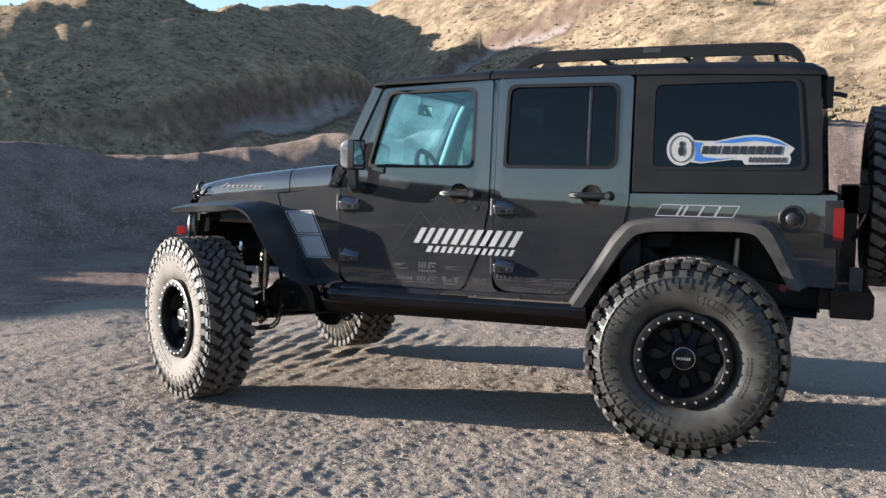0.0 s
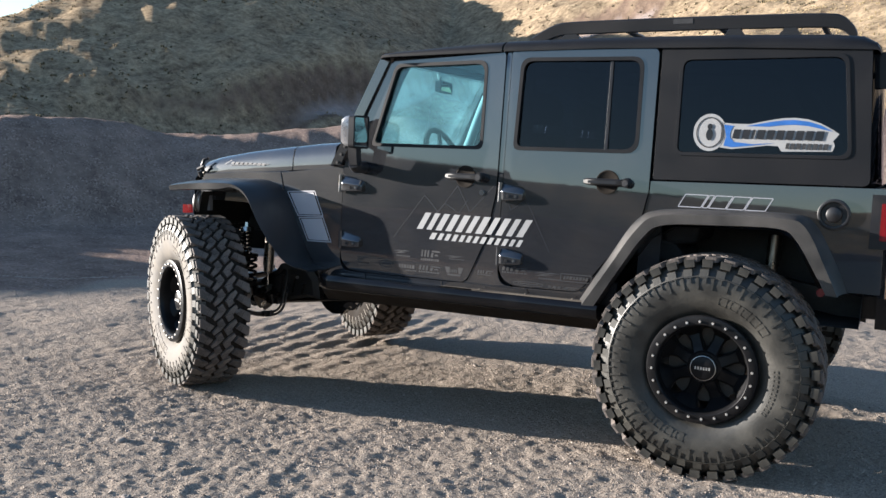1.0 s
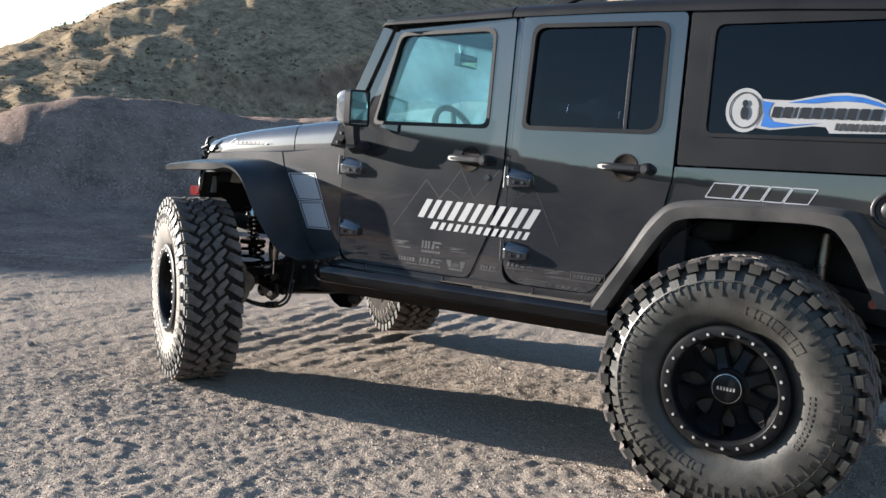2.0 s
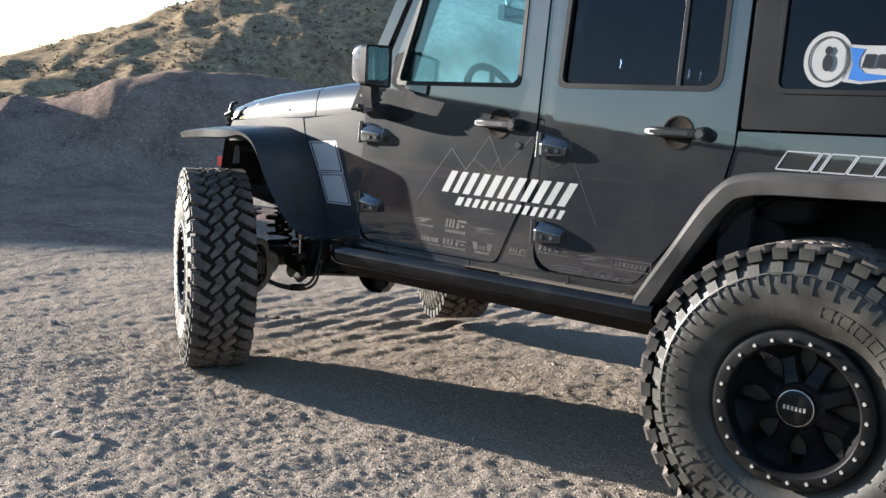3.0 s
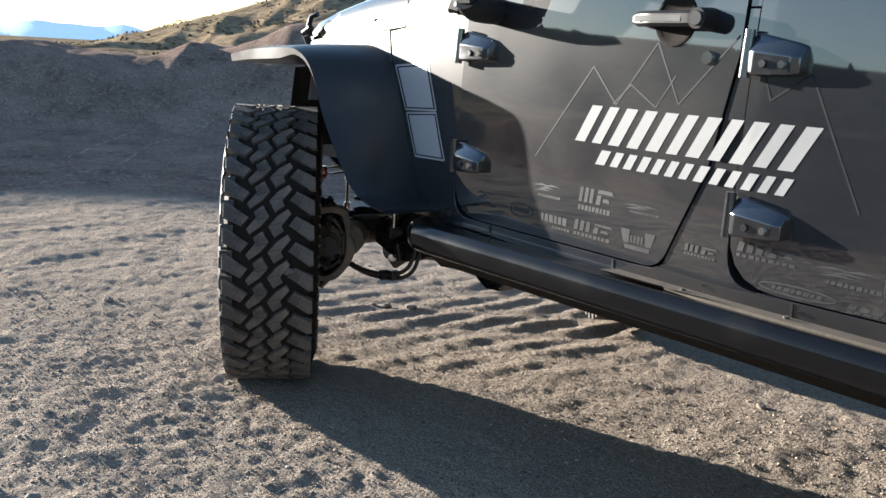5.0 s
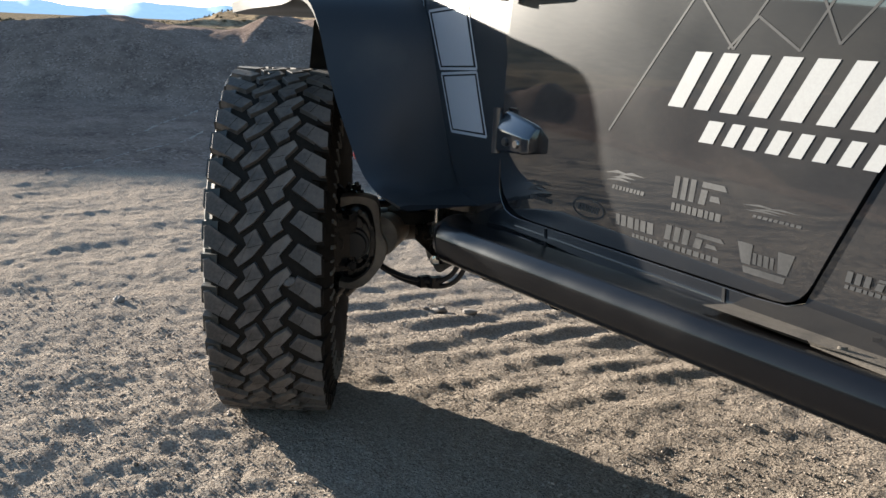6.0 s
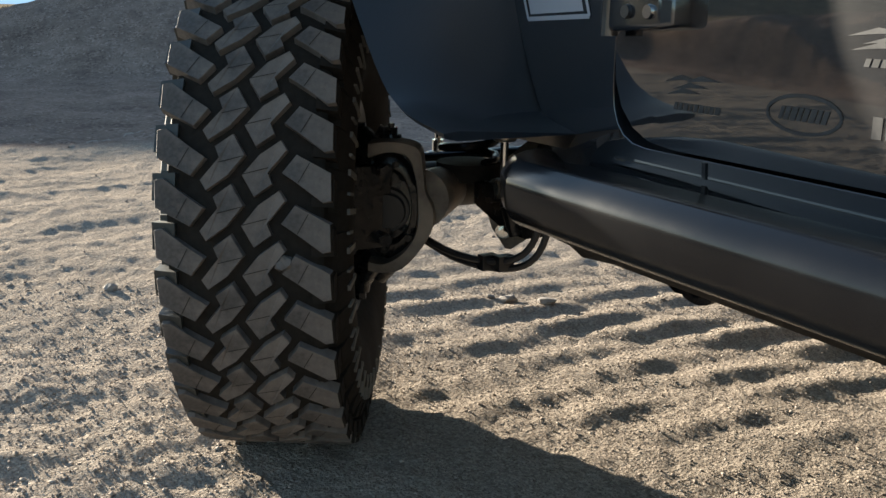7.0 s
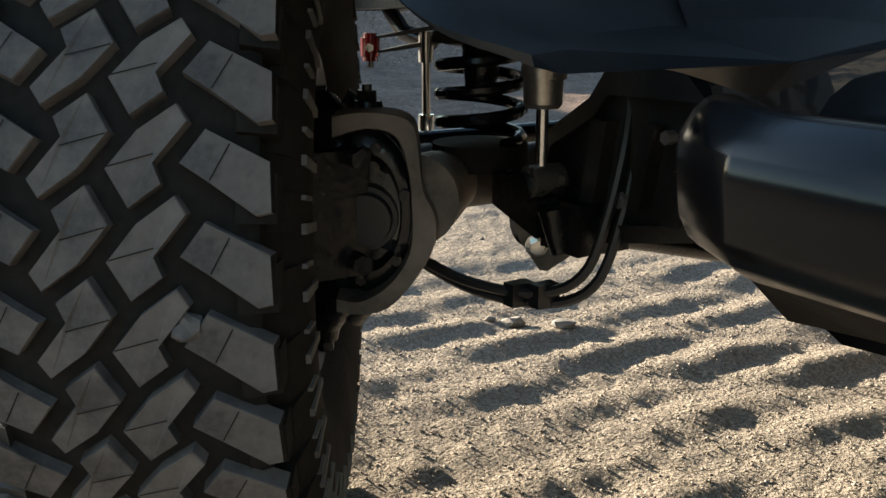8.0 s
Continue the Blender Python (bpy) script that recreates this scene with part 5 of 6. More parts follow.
    @gear("rear_light", M_RED, "red tail light")
    def _(bm):
        for v in box(bm, (0.652, -0.018, 1.086), (0.698, 0.11, 1.240)):
            v.co = q(*v.co)
    @gear("rear_light_housing", M_PLASTIC)
    def _(bm):
        for v in box(bm, (0.614, -0.012, 1.050), (0.692, 0.12, 1.275)):
            v.co = q(*v.co)


@gear("tie_rod", M_STEEL)
def _(bm):
    rod(bm, (-3.10, 0.12, 0.52), (-3.10, 1.48, 0.52), 0.02, seg=14)


@gear("belly_skid", M_STEEL)
def _(bm):
    loft(bm, [[(x, y, z) for y, z in ((0.46, 0.60), (0.55, dz), (1.05, dz), (1.14, 0.60))] for x, dz in ((-2.10, 0.58), (-1.9, 0.50), (-1.0, 0.50), (-0.8, 0.58))])


@gear("drive_shaft", M_DARK)
def _(bm):
    rod(bm, (-2.80, 1.02, 0.50), (-1.7, 0.95, 0.62), 0.030, seg=14)


@gear("drive_shaft", M_DARK)
def _(bm):
    rod(bm, (-0.9, 0.85, 0.62), (-0.14, 0.80, 0.50), 0.032, seg=14)


@gear("muffler", M_AXLE)
def _(bm):
    rod(bm, (0.30, 0.55, 0.66), (0.50, 1.05, 0.66), 0.085, seg=20)


@gear("rear_bumper", M_STEEL, "black steel rear bumper")
def _(bm):
    loft(bm, [[(x, y, z) for x, z in ((0.66, 0.70), (0.84, 0.70), (0.855, 0.72), (0.855, 0.815), (0.84, 0.835), (0.66, 0.835))] for y in (0.10, 0.14, 1.46, 1.50)], closed=True, caps=True)
    for y in (0.30, 1.30):
        box(bm, (0.60, y - 0.05, 0.72), (0.70, y + 0.05, 0.82))


@gear("bumper_bracket", M_GREY)
def _(bm):
    box(bm, (0.74, 0.13, 0.836), (0.80, 0.142, 0.95))
    box(bm, (0.74, 0.13, 0.90), (0.742, 0.22, 0.95))


@gear("tow_hook", M_RED, "small red hitch bolt")
def _(bm):
    rod(bm, (0.44, 0.06, 0.84), (0.44, 0.10, 0.84), 0.018, seg=12)


@gear("spare_carrier", M_STEEL, "black steel spare wheel carrier")
def _(bm):
    box(bm, (0.70, 0.45, 0.84), (0.78, 0.55, 1.35))
    box(bm, (0.70, 0.45, 1.20), (0.84, 1.10, 1.34))
    loft(bm, [[(0.76 + dx, 0.30 + dx * 2.0, z) for dx, z in ((0.0, 1.06), (0.06, 1.20), (0.10, 1.30), (0.10, 1.24), (0.06, 1.12))], [(0.76 + dx, 0.55, z) for dx, z in ((0.0, 1.06), (0.06, 1.20), (0.10, 1.30), (0.10, 1.24), (0.06, 1.12))]], closed=True, caps=True)


@gear("rear_glass_hinge", M_PLASTIC)
def _(bm):
    box(bm, (0.585, 0.13, 1.72), (0.630, 0.19, 1.87))
    tube(bm, [(0.62, 0.16, 1.79), (0.66, 0.155, 1.785), (0.69, 0.15, 1.775)], 0.012, 8)


@gear("front_bumper", M_STEEL, "black steel front bumper")
def _(bm):
    loft(bm, [[(x, y, z) for x, z in ((-3.50, 0.76), (-3.36, 0.74), (-3.36, 0.90), (-3.48, 0.90))] for y in (0.35, 0.45, 1.15, 1.25)], closed=True, caps=True)


@gear("antenna", M_INK)
def _(bm):
    rod(bm, (-2.24, 1.52, 1.20), (-2.20, 1.53, 2.02), 0.0035, 0.002, 6)


# ---- roof rack ----
rack = new("roof_rack")
rack.parent = car
tagged(rack, "black tubular roof rack")
for y in (0.24, 2 * YC - 0.24):
    bm = bmesh.new()
    pts = spline([(-1.00, y, 1.955), (-0.95, y, 1.985), (-0.87, y, 2.018), (-0.76, y, 2.027), (-0.30, y, 2.034), (0.10, y, 2.036), (0.36, y, 2.034), (0.43, y, 2.022), (0.475, y, 1.985), (0.495, y, 1.950)], 44)
    loft(bm, [[(p.x, p.y + a, p.z + b) for a, b in ((-0.022, -0.042), (-0.022, 0.010), (-0.012, 0.018), (0.012, 0.018), (0.022, 0.010), (0.022, -0.042))] for p in pts], closed=True, caps=True)
    part("side_rail", bm, M_TOP, rack)
    for x in (-0.80, -0.02, 0.22):
        bm = bmesh.new()
        loft(bm, [[(x + a * s, y + b, z) for a, b in ((-1, -0.02), (1, -0.02), (1, 0.02), (-1, 0.02))] for s, z in ((0.055, 1.955), (0.028, 1.985), (0.030, 2.018))], closed=True, caps=True)
        part("rail_foot", bm, M_PLASTIC, rack)
    bm = bmesh.new()
    box(bm, (-0.30, y - 0.0235, 2.02), (-0.21, y - 0.021, 2.043))
    part("rail_badge", bm, M_GREY, rack, "small grey plate")
for x in (-0.55, -0.1, 0.35):
    bm = bmesh.new()
    rod(bm, (x, 0.24, 2.012), (x, 2 * YC - 0.24, 2.012), 0.014, seg=10)
    part("cross_bar", bm, M_PLASTIC, rack)


# ---- handles, hinges, mirrors, caps ----
M_SATIN = material("satin_black", (0.012, 0.012, 0.013), 0.38, vary=0.15, scale=12, fine=300, bump=0.04, depth=0.001, spec=0.3)
M_HINGE = material("hinge_steel", (0.10, 0.104, 0.112), 0.18, 0.85, vary=0.15, scale=20, fine=200, bump=0.015, depth=0.001, coat=0.6)


def on_side(x, z, out):
    return Vector((x, side_y(x, z) - out, z))


def door_handle(x0, x1, z):
    mid, r = (x0 + x1) / 2, 0.056
    bm = bmesh.new()
    rings = [[on_side(mid + rr * math.cos(a), z + rr * math.sin(a), out) for a in [2 * math.pi * k / 28 for k in range(28)]] for rr, out in ((r, 0.003), (r, 0.007), (r * 0.9, 0.008), (r * 0.82, 0.0055), (0.001, 0.005))]
    loft(bm, [p + [p[0]] for p in rings])
    cup = part("handle_cup", bm, M_GROOVE, car)
    mirrored(cup)
    bm = bmesh.new()
    secs = []
    for u in np.linspace(0, 1, 12):
        x = x0 + (x1 - x0) * u
        out = 0.018 + 0.026 * min(1, 4 * u, 4 * (1 - u) + 0.6)
        hgt = 0.016 if 0.02 < u < 0.98 else 0.010
        secs.append([on_side(x, z, 0).xyz + Vector((0, -out + b, a)) for a, b in ((-hgt, 0.008), (-hgt, -0.003), (-hgt * 0.6, -0.009), (hgt * 0.6, -0.009), (hgt, -0.003), (hgt, 0.008))])
    loft(bm, secs, closed=True, caps=True)
    bar = part("door_handle", bm, M_SATIN, car, "satin dark door handle", smooth=35)
    mirrored(bar)
    bm = bmesh.new()
    out = 0.0535
    loft(bm, [[on_side(x, z + dz, out - d) for x, dz in ((x0 + 0.030, -0.006), (x1 - 0.055, -0.006), (x1 - 0.055, 0.006), (x0 + 0.030, 0.006))] for d in (0.0, 0.006)], closed=True, caps=True)
    mirrored(part("handle_slot", bm, M_INK, car, "black inset"))
    bm = bmesh.new()
    p = on_side(x1 - 0.015, z, 0.0)
    rod(bm, p + Vector((0, 0, 0)), p + Vector((0, -0.052, 0)), 0.024, 0.021, 22)
    mirrored(part("handle_end", bm, M_SATIN, car))
    bm = bmesh.new()
    rod(bm, p + Vector((0, -0.051, 0)), p + Vector((0, -0.056, 0)), 0.0155, 0.014, 20)
    mirrored(part("push_button", bm, M_GREY, car))


door_handle(-1.352, -1.140, 1.266)
door_handle(-0.622, -0.402, 1.273)
bm = bmesh.new()
p = on_side(-1.147, 1.190, 0)
rod(bm, p, p + Vector((0, -0.010, 0)), 0.0155, 0.013, 20)
mirrored(part("door_lock", bm, M_CHROME, car, "bright key cylinder"))


def hinge(x0, x1, z0, z1):
    """A wedge-shaped hinge leaf: upright face with two bolts, and a roof that slopes up to the door skin."""
    bm = bmesh.new()
    h, c = z1 - z0, (z0 + z1) / 2
    secs = []
    for x, lo, hi, out in ((x0 + 0.012, 0.0, 1.0, 0.030), (x0 + 0.026, 0.0, 1.0, 0.034), (x1 - 0.020, 0.05, 0.80, 0.034), (x1 - 0.004, 0.08, 0.74, 0.028), (x1, 0.12, 0.70, 0.010)):
        knee = lo + (hi - lo) * 0.56
        secs.append([on_side(x, c, 0) + Vector((0, -o, f * h - h / 2)) for f, o in ((lo, 0.0), (lo, out * 0.92), (lo + 0.05, out), (knee, out), (hi - 0.03, out * 0.36), (hi, 0.0))])
    loft(bm, secs, closed=True, caps=True)
    leaf = bevelled(part("door_hinge", bm, M_HINGE, car, "glossy black wedge-shaped door hinge", smooth=18), 0.0025, 2, 18)
    mirrored(leaf)
    bm = bmesh.new()
    rod(bm, on_side(x0 + 0.004, z0 - 0.006, 0.022), on_side(x0 + 0.004, z1 + 0.006, 0.022), 0.0105, seg=16)
    mirrored(part("hinge_pin", bm, M_HINGE, car))
    for k in (0, 1):
        x = x1 - 0.036 - k * 0.040
        bm = bmesh.new()
        p = on_side(x, c, 0.0335) + Vector((0, 0, -h * 0.22))
        rod(bm, p, p + Vector((0, -0.005, 0)), 0.0085, 0.0072, 14)
        mirrored(part("hinge_bolt", bm, M_CHROME if k == 0 else M_INK, car))


hinge(-2.000, -1.855, 1.155, 1.236)
hinge(-1.985, -1.856, 0.856, 0.935)
hinge(-1.044, -0.918, 1.160, 1.240)
hinge(-1.036, -0.908, 0.848, 0.926)


def side_mirror():
    bm = bmesh.new()
    secs = []
    for y, s in ((-0.118, 0.84), (-0.112, 0.93), (-0.098, 0.99), (-0.06, 1.0), (0.02, 1.0), (0.035, 0.94)):
        secs.append([(-1.856 + dx * s, y, 1.470 + dz * s) for dx, dz in rounded([(-0.050, -0.070, 0.045), (0.030, -0.083, 0.014), (0.030, 0.085, 0.014), (-0.046, 0.078, 0.05)], 0.02, 5)])
    loft(bm, secs, closed=True, caps=True)
    head = part("mirror_housing", bm, material("mirror_cap", (0.30, 0.30, 0.31), 0.28, 0.5, vary=0.1, scale=20, fine=200, bump=0.02, depth=0.001), car, "satin grey side mirror cap", smooth=45)
    bm = bmesh.new()
    loop = rounded([(-0.121, 1.388, 0.02), (0.037, 1.384, 0.02), (0.037, 1.558, 0.02), (-0.119, 1.553, 0.02)], 0.02, 4)
    inner = [(-0.042 + (y + 0.042) * 0.90, 1.471 + (z - 1.471) * 0.90) for y, z in loop]
    loft(bm, [[(x, y, z) for y, z in r] for x, r in ((-1.852, loop), (-1.820, loop), (-1.820, inner), (-1.832, inner))], closed=True)
    rim_ob = part("mirror_rim", bm, M_PLASTIC, car, "black mirror rim", smooth=45)
    bm = bmesh.new()
    loft(bm, [[(-1.8235, y, z) for y in (-0.100, 0.022)] for z in (1.397, 1.545)])
    glass = part("mirror_glass", bm, material("mirror_silver", (0.9, 0.9, 0.9), 0.02, 1.0, vary=0.02, bump=0), car, "mirror glass")
    bm = bmesh.new()
    loft(bm, [[(x, y + b, z) for x, b in ((-0.03 - 1.85 + w, 0), (0.02 - 1.85, 0), (0.02 - 1.85, 0.05), (-0.03 - 1.85 + w, 0.05))] for w, y, z in ((0, -0.075, 1.40), (0.0, -0.07, 1.34), (0.005, -0.06, 1.30))], closed=True, caps=True)
    tube(bm, spline([(-1.855, -0.045, 1.31), (-1.86, -0.02, 1.292), (-1.865, 0.03, 1.288), (-1.866, 0.07, 1.288)], 10), 0.034, 12)
    arm = part("mirror_arm", bm, M_PLASTIC, car, smooth=60)
    for o in (head, rim_ob, glass, arm):
        mirrored(o)


side_mirror()
bm = bmesh.new()
c = on_side(0.472, 1.183, 0)
rings = [[c + Vector((r * math.cos(a), -o, r * math.sin(a))) for a in [2 * math.pi * k / 36 for k in range(37)]] for r, o in ((0.066, 0.0), (0.066, 0.010), (0.060, 0.014), (0.053, 0.012), (0.050, 0.002), (0.034, 0.001), (0.032, 0.012), (0.028, 0.016), (0.001, 0.017))]
loft(bm, rings)
part("fuel_cap", bm, M_INK, car, "round black fuel filler cap", smooth=50)
for x, z0, z1 in ((-1.825, 0.672, 0.722), (-1.357, 0.672, 0.727), (-0.885, 0.672, 0.737)):
    panel("sill_seam", [(x - 0.003, z0), (x + 0.003, z0), (x + 0.003, z1), (x - 0.003, z1)], [], M_INK, car, -0.002, 0.004, 0)


for z0, z1, off in ((0.698, 0.705, -0.006), (0.676, 0.684, -0.005)):
    for far in (False, True):
        panel("sill_rib", [(-1.99, z0), (-0.64, z0 + 0.003), (-0.64, z1 + 0.003), (-1.99, z1)], [], M_PAINT, car, off, 0.010, 0.003, far)


# ---- lettering and stickers, as plain shapes ----
def decal(name, polys, mat, label, out=0.0048, parent=None, shape=side_y):
    """Thin vinyl on the body's side: one mesh for one sticker."""
    bm = bmesh.new()
    for poly in polys:
        one = flat_fill(poly, (), 0.06)
        me = bpy.data.meshes.new("tmp")
        one.to_mesh(me)
        one.free()
        bm.from_mesh(me)
        bpy.data.meshes.remove(me)
    for v in bm.verts:
        v.co.y = shape(v.co.x, v.co.z) - out
    me = bpy.data.meshes.new(name)
    bmesh.ops.recalc_face_normals(bm, faces=bm.faces)
    bm.to_mesh(me)
    bm.free()
    return finish(name, me, mat, parent or car, label, 0)


def slanted(x, z, widths, h, slant, gap):
    """Slanted plain blocks in a row, from the lower left."""
    out = []
    for w in widths:
        out.append([(x, z), (x + w, z), (x + w + slant, z + h), (x + slant, z + h)])
        x += w + gap
    return out


def bars(x0, x1, z0, z1, n, slant):
    """A row of n plain bars that stands for unreadable or unlettered writing."""
    pitch = (x1 - x0) / n
    return slanted(x0, z0, [pitch * (0.62 + 0.14 * (k % 3)) for k in range(n)], z1 - z0, slant, pitch * 0.24)


def line(a, b, w):
    a, b = Vector(a), Vector(b)
    n = Vector((-(b - a).y, (b - a).x)).normalized() * w / 2
    return [tuple(a + n), tuple(a - n), tuple(b - n), tuple(b + n)]


def ringed(poly, w):
    """A polygon's outline as strips."""
    return [line(poly[i - 1], poly[i], w) for i in range(len(poly))]


def oval(cx, cz, rx, rz, n=24):
    return [(cx + rx * math.cos(2 * math.pi * k / n), cz + rz * math.sin(2 * math.pi * k / n)) for k in range(n)]


decal("door_lettering", slanted(-1.512, 0.986, (0.034, 0.030, 0.034, 0.034, 0.036, 0.030, 0.036, 0.030, 0.034, 0.030, 0.034), 0.086, 0.048, 0.0235), M_WHITE, "white slanted block lettering as plain bars")
decal("door_lettering", slanted(-1.436, 0.938, (0.030, 0.024, 0.024, 0.024, 0.022, 0.022, 0.022, 0.024, 0.022, 0.022, 0.022, 0.020, 0.020), 0.034, 0.018, 0.0175), M_WHITE, "white smaller lettering as plain bars")
PEAKS = [(-1.651, 0.932), (-1.475, 1.160), (-1.390, 1.078), (-1.286, 1.218), (-1.208, 1.091), (-1.075, 1.235)]
PEAKS2 = [(-1.020, 1.200), (-0.984, 1.114), (-0.906, 1.168), (-0.776, 0.926)]
PEAKS3 = [(-1.400, 1.078), (-1.350, 1.125), (-1.270, 1.080), (-1.225, 1.150)]
decal("peak_outline", [line(a, b, 0.004) for pts in (PEAKS, PEAKS2, PEAKS3) for a, b in zip(pts, pts[1:])], material("peak_vinyl", (0.026, 0.027, 0.030), 0.5, vary=0.15, scale=25, fine=200, bump=0, spec=0.12), "faint grey mountain outline", 0.0045)
for k, (x0, x1, z0, z1, kind) in enumerate([(-1.894, -1.80, 0.775, 0.815, 0), (-1.735, -1.645, 0.770, 0.805, 2), (-1.612, -1.502, 0.762, 0.800, 3), (-1.649, -1.545, 0.835, 0.870, 0), (-1.480, -1.365, 0.825, 0.880, 1),
                                            (-1.335, -1.225, 0.845, 0.866, 0), (-1.490, -1.360, 0.762, 0.800, 1), (-1.335, -1.230, 0.762, 0.806, 4), (-1.150, -1.062, 0.782, 0.806, 1), (-1.015, -0.875, 0.806, 0.836, 1),
                                            (-0.850, -0.712, 0.792, 0.828, 0), (-0.710, -0.560, 0.793, 0.828, 5), (-0.957, -0.796, 0.752, 0.772, 2), (-0.775, -0.617, 0.750, 0.764, 1)]):
    w, h = x1 - x0, z1 - z0
    if kind == 0:          # tapering strokes over a row of bars
        polys = [[(x0 + w * u, z0 + h * v), (x0 + w * (u + 0.3), z0 + h * (v + 0.22)), (x0 + w * (u + 0.62), z0 + h * (v + 0.10)), (x0 + w * (u + 0.3), z0 + h * (v + 0.07))] for u, v in ((0.0, 0.72), (0.16, 0.54), (0.36, 0.74), (0.05, 0.38))]
        polys += bars(x0 + w * 0.2, x1, z0, z0 + h * 0.20, 9, 0.002)
    elif kind == 1:          # uneven upright bars, a flag and a row of small bars
        polys = slanted(x0, z0 + h * 0.36, (w * 0.10, w * 0.10, w * 0.10), h * 0.64, w * 0.03, w * 0.055) + [[(x0 + w * 0.50, z0 + h * 0.36), (x0 + w * 0.62, z0 + h * 0.36), (x0 + w * 0.66, z0 + h * 0.78), (x0 + w * 0.54, z0 + h * 0.78)], [(x0 + w * 0.54, z0 + h * 0.84), (x1, z0 + h * 0.84), (x1 - w * 0.06, z1), (x0 + w * 0.56, z1)], [(x0 + w * 0.70, z0 + h * 0.50), (x1 - w * 0.10, z0 + h * 0.50), (x1 - w * 0.14, z0 + h * 0.66), (x0 + w * 0.72, z0 + h * 0.66)]]
        polys += bars(x0, x1 - w * 0.05, z0, z0 + h * 0.22, 9, 0.001)
    elif kind == 2:
        polys = ringed(oval((x0 + x1) / 2, (z0 + z1) / 2, w / 2, h / 2), 0.0035) + bars(x0 + w * 0.16, x1 - w * 0.16, z0 + h * 0.32, z0 + h * 0.68, 8, 0.004)
    elif kind == 3:
        polys = bars(x0, x1 - w * 0.1, z0 + h * 0.35, z0 + h * 0.85, 6, 0.0) + bars(x0 + w * 0.4, x1, z0, z0 + h * 0.16, 6, 0.0)
    elif kind == 4:
        polys = [[(x0 + w * 0.15, z0), (x0 + w * 0.85, z0), (x0 + w * 0.88, z0 + h * 0.22), (x0 + w * 0.12, z0 + h * 0.22)], [(x0, z1), (x0 + w * 0.10, z0 + h * 0.30), (x0 + w * 0.26, z0 + h * 0.30), (x0 + w * 0.28, z1)], [(x1, z1), (x0 + w * 0.72, z1), (x0 + w * 0.74, z0 + h * 0.30), (x0 + w * 0.90, z0 + h * 0.30)]] + bars(x0 + w * 0.30, x0 + w * 0.70, z0 + h * 0.36, z0 + h * 0.74, 4, 0.0)
    else:
        polys = ringed([(x0, z0), (x1, z0), (x1, z1), (x0, z1)], 0.0035) + bars(x0 + w * 0.08, x1 - w * 0.08, z0 + h * 0.28, z0 + h * 0.72, 8, 0.004)
    tagged(decal("sponsor_sticker", polys, M_GREY, "small grey sponsor sticker", 0.0045 if x0 > -1.04 or x1 < -1.20 else 0.0012), kind="stuff")
for poly in ([(-2.388, 1.130), (-2.302, 1.001), (-2.122, 1.010), (-2.190, 1.143)], [(-2.295, 0.990), (-2.225, 0.866), (-2.058, 0.872), (-2.122, 1.003)]):
    cx, cz = sum(p[0] for p in poly) / 4, sum(p[1] for p in poly) / 4
    decal("fender_sticker", [[(cx + (x - cx) * 0.87, cz + (z - cz) * 0.90) for x, z in poly]], M_PALE, "pale grey slanted fender panel", 0.0012)
    decal("fender_sticker_edge", ringed(poly, 0.006), M_PALE, "pale outline", 0.0012)
decal("quarter_lettering", [s for p in slanted(-0.180, 1.180, (0.100, 0.022, 0.072, 0.072, 0.085), 0.056, 0.030, 0.006) for s in ringed(p, 0.004)], M_PALE, "outlined slanted lettering as plain blocks", 0.0012)
M_SCRIPT = material("silver_script", (0.13, 0.13, 0.135), 0.4, vary=0.2, scale=25, fine=200, bump=0)
decal("bonnet_script", [line((-2.90, 1.264), (-2.84, 1.292), 0.004)] + slanted(-2.85, 1.268, (0.022,) * 8, 0.013, 0.010, 0.013) + [line((-2.86, 1.260), (-2.55, 1.277), 0.003)], M_SCRIPT, "pale script as plain strokes", 0.004, shape=lambda x, z: float(np.interp(x, [-3.07, -2.73, -2.372], [0.229, 0.183, 0.137])))


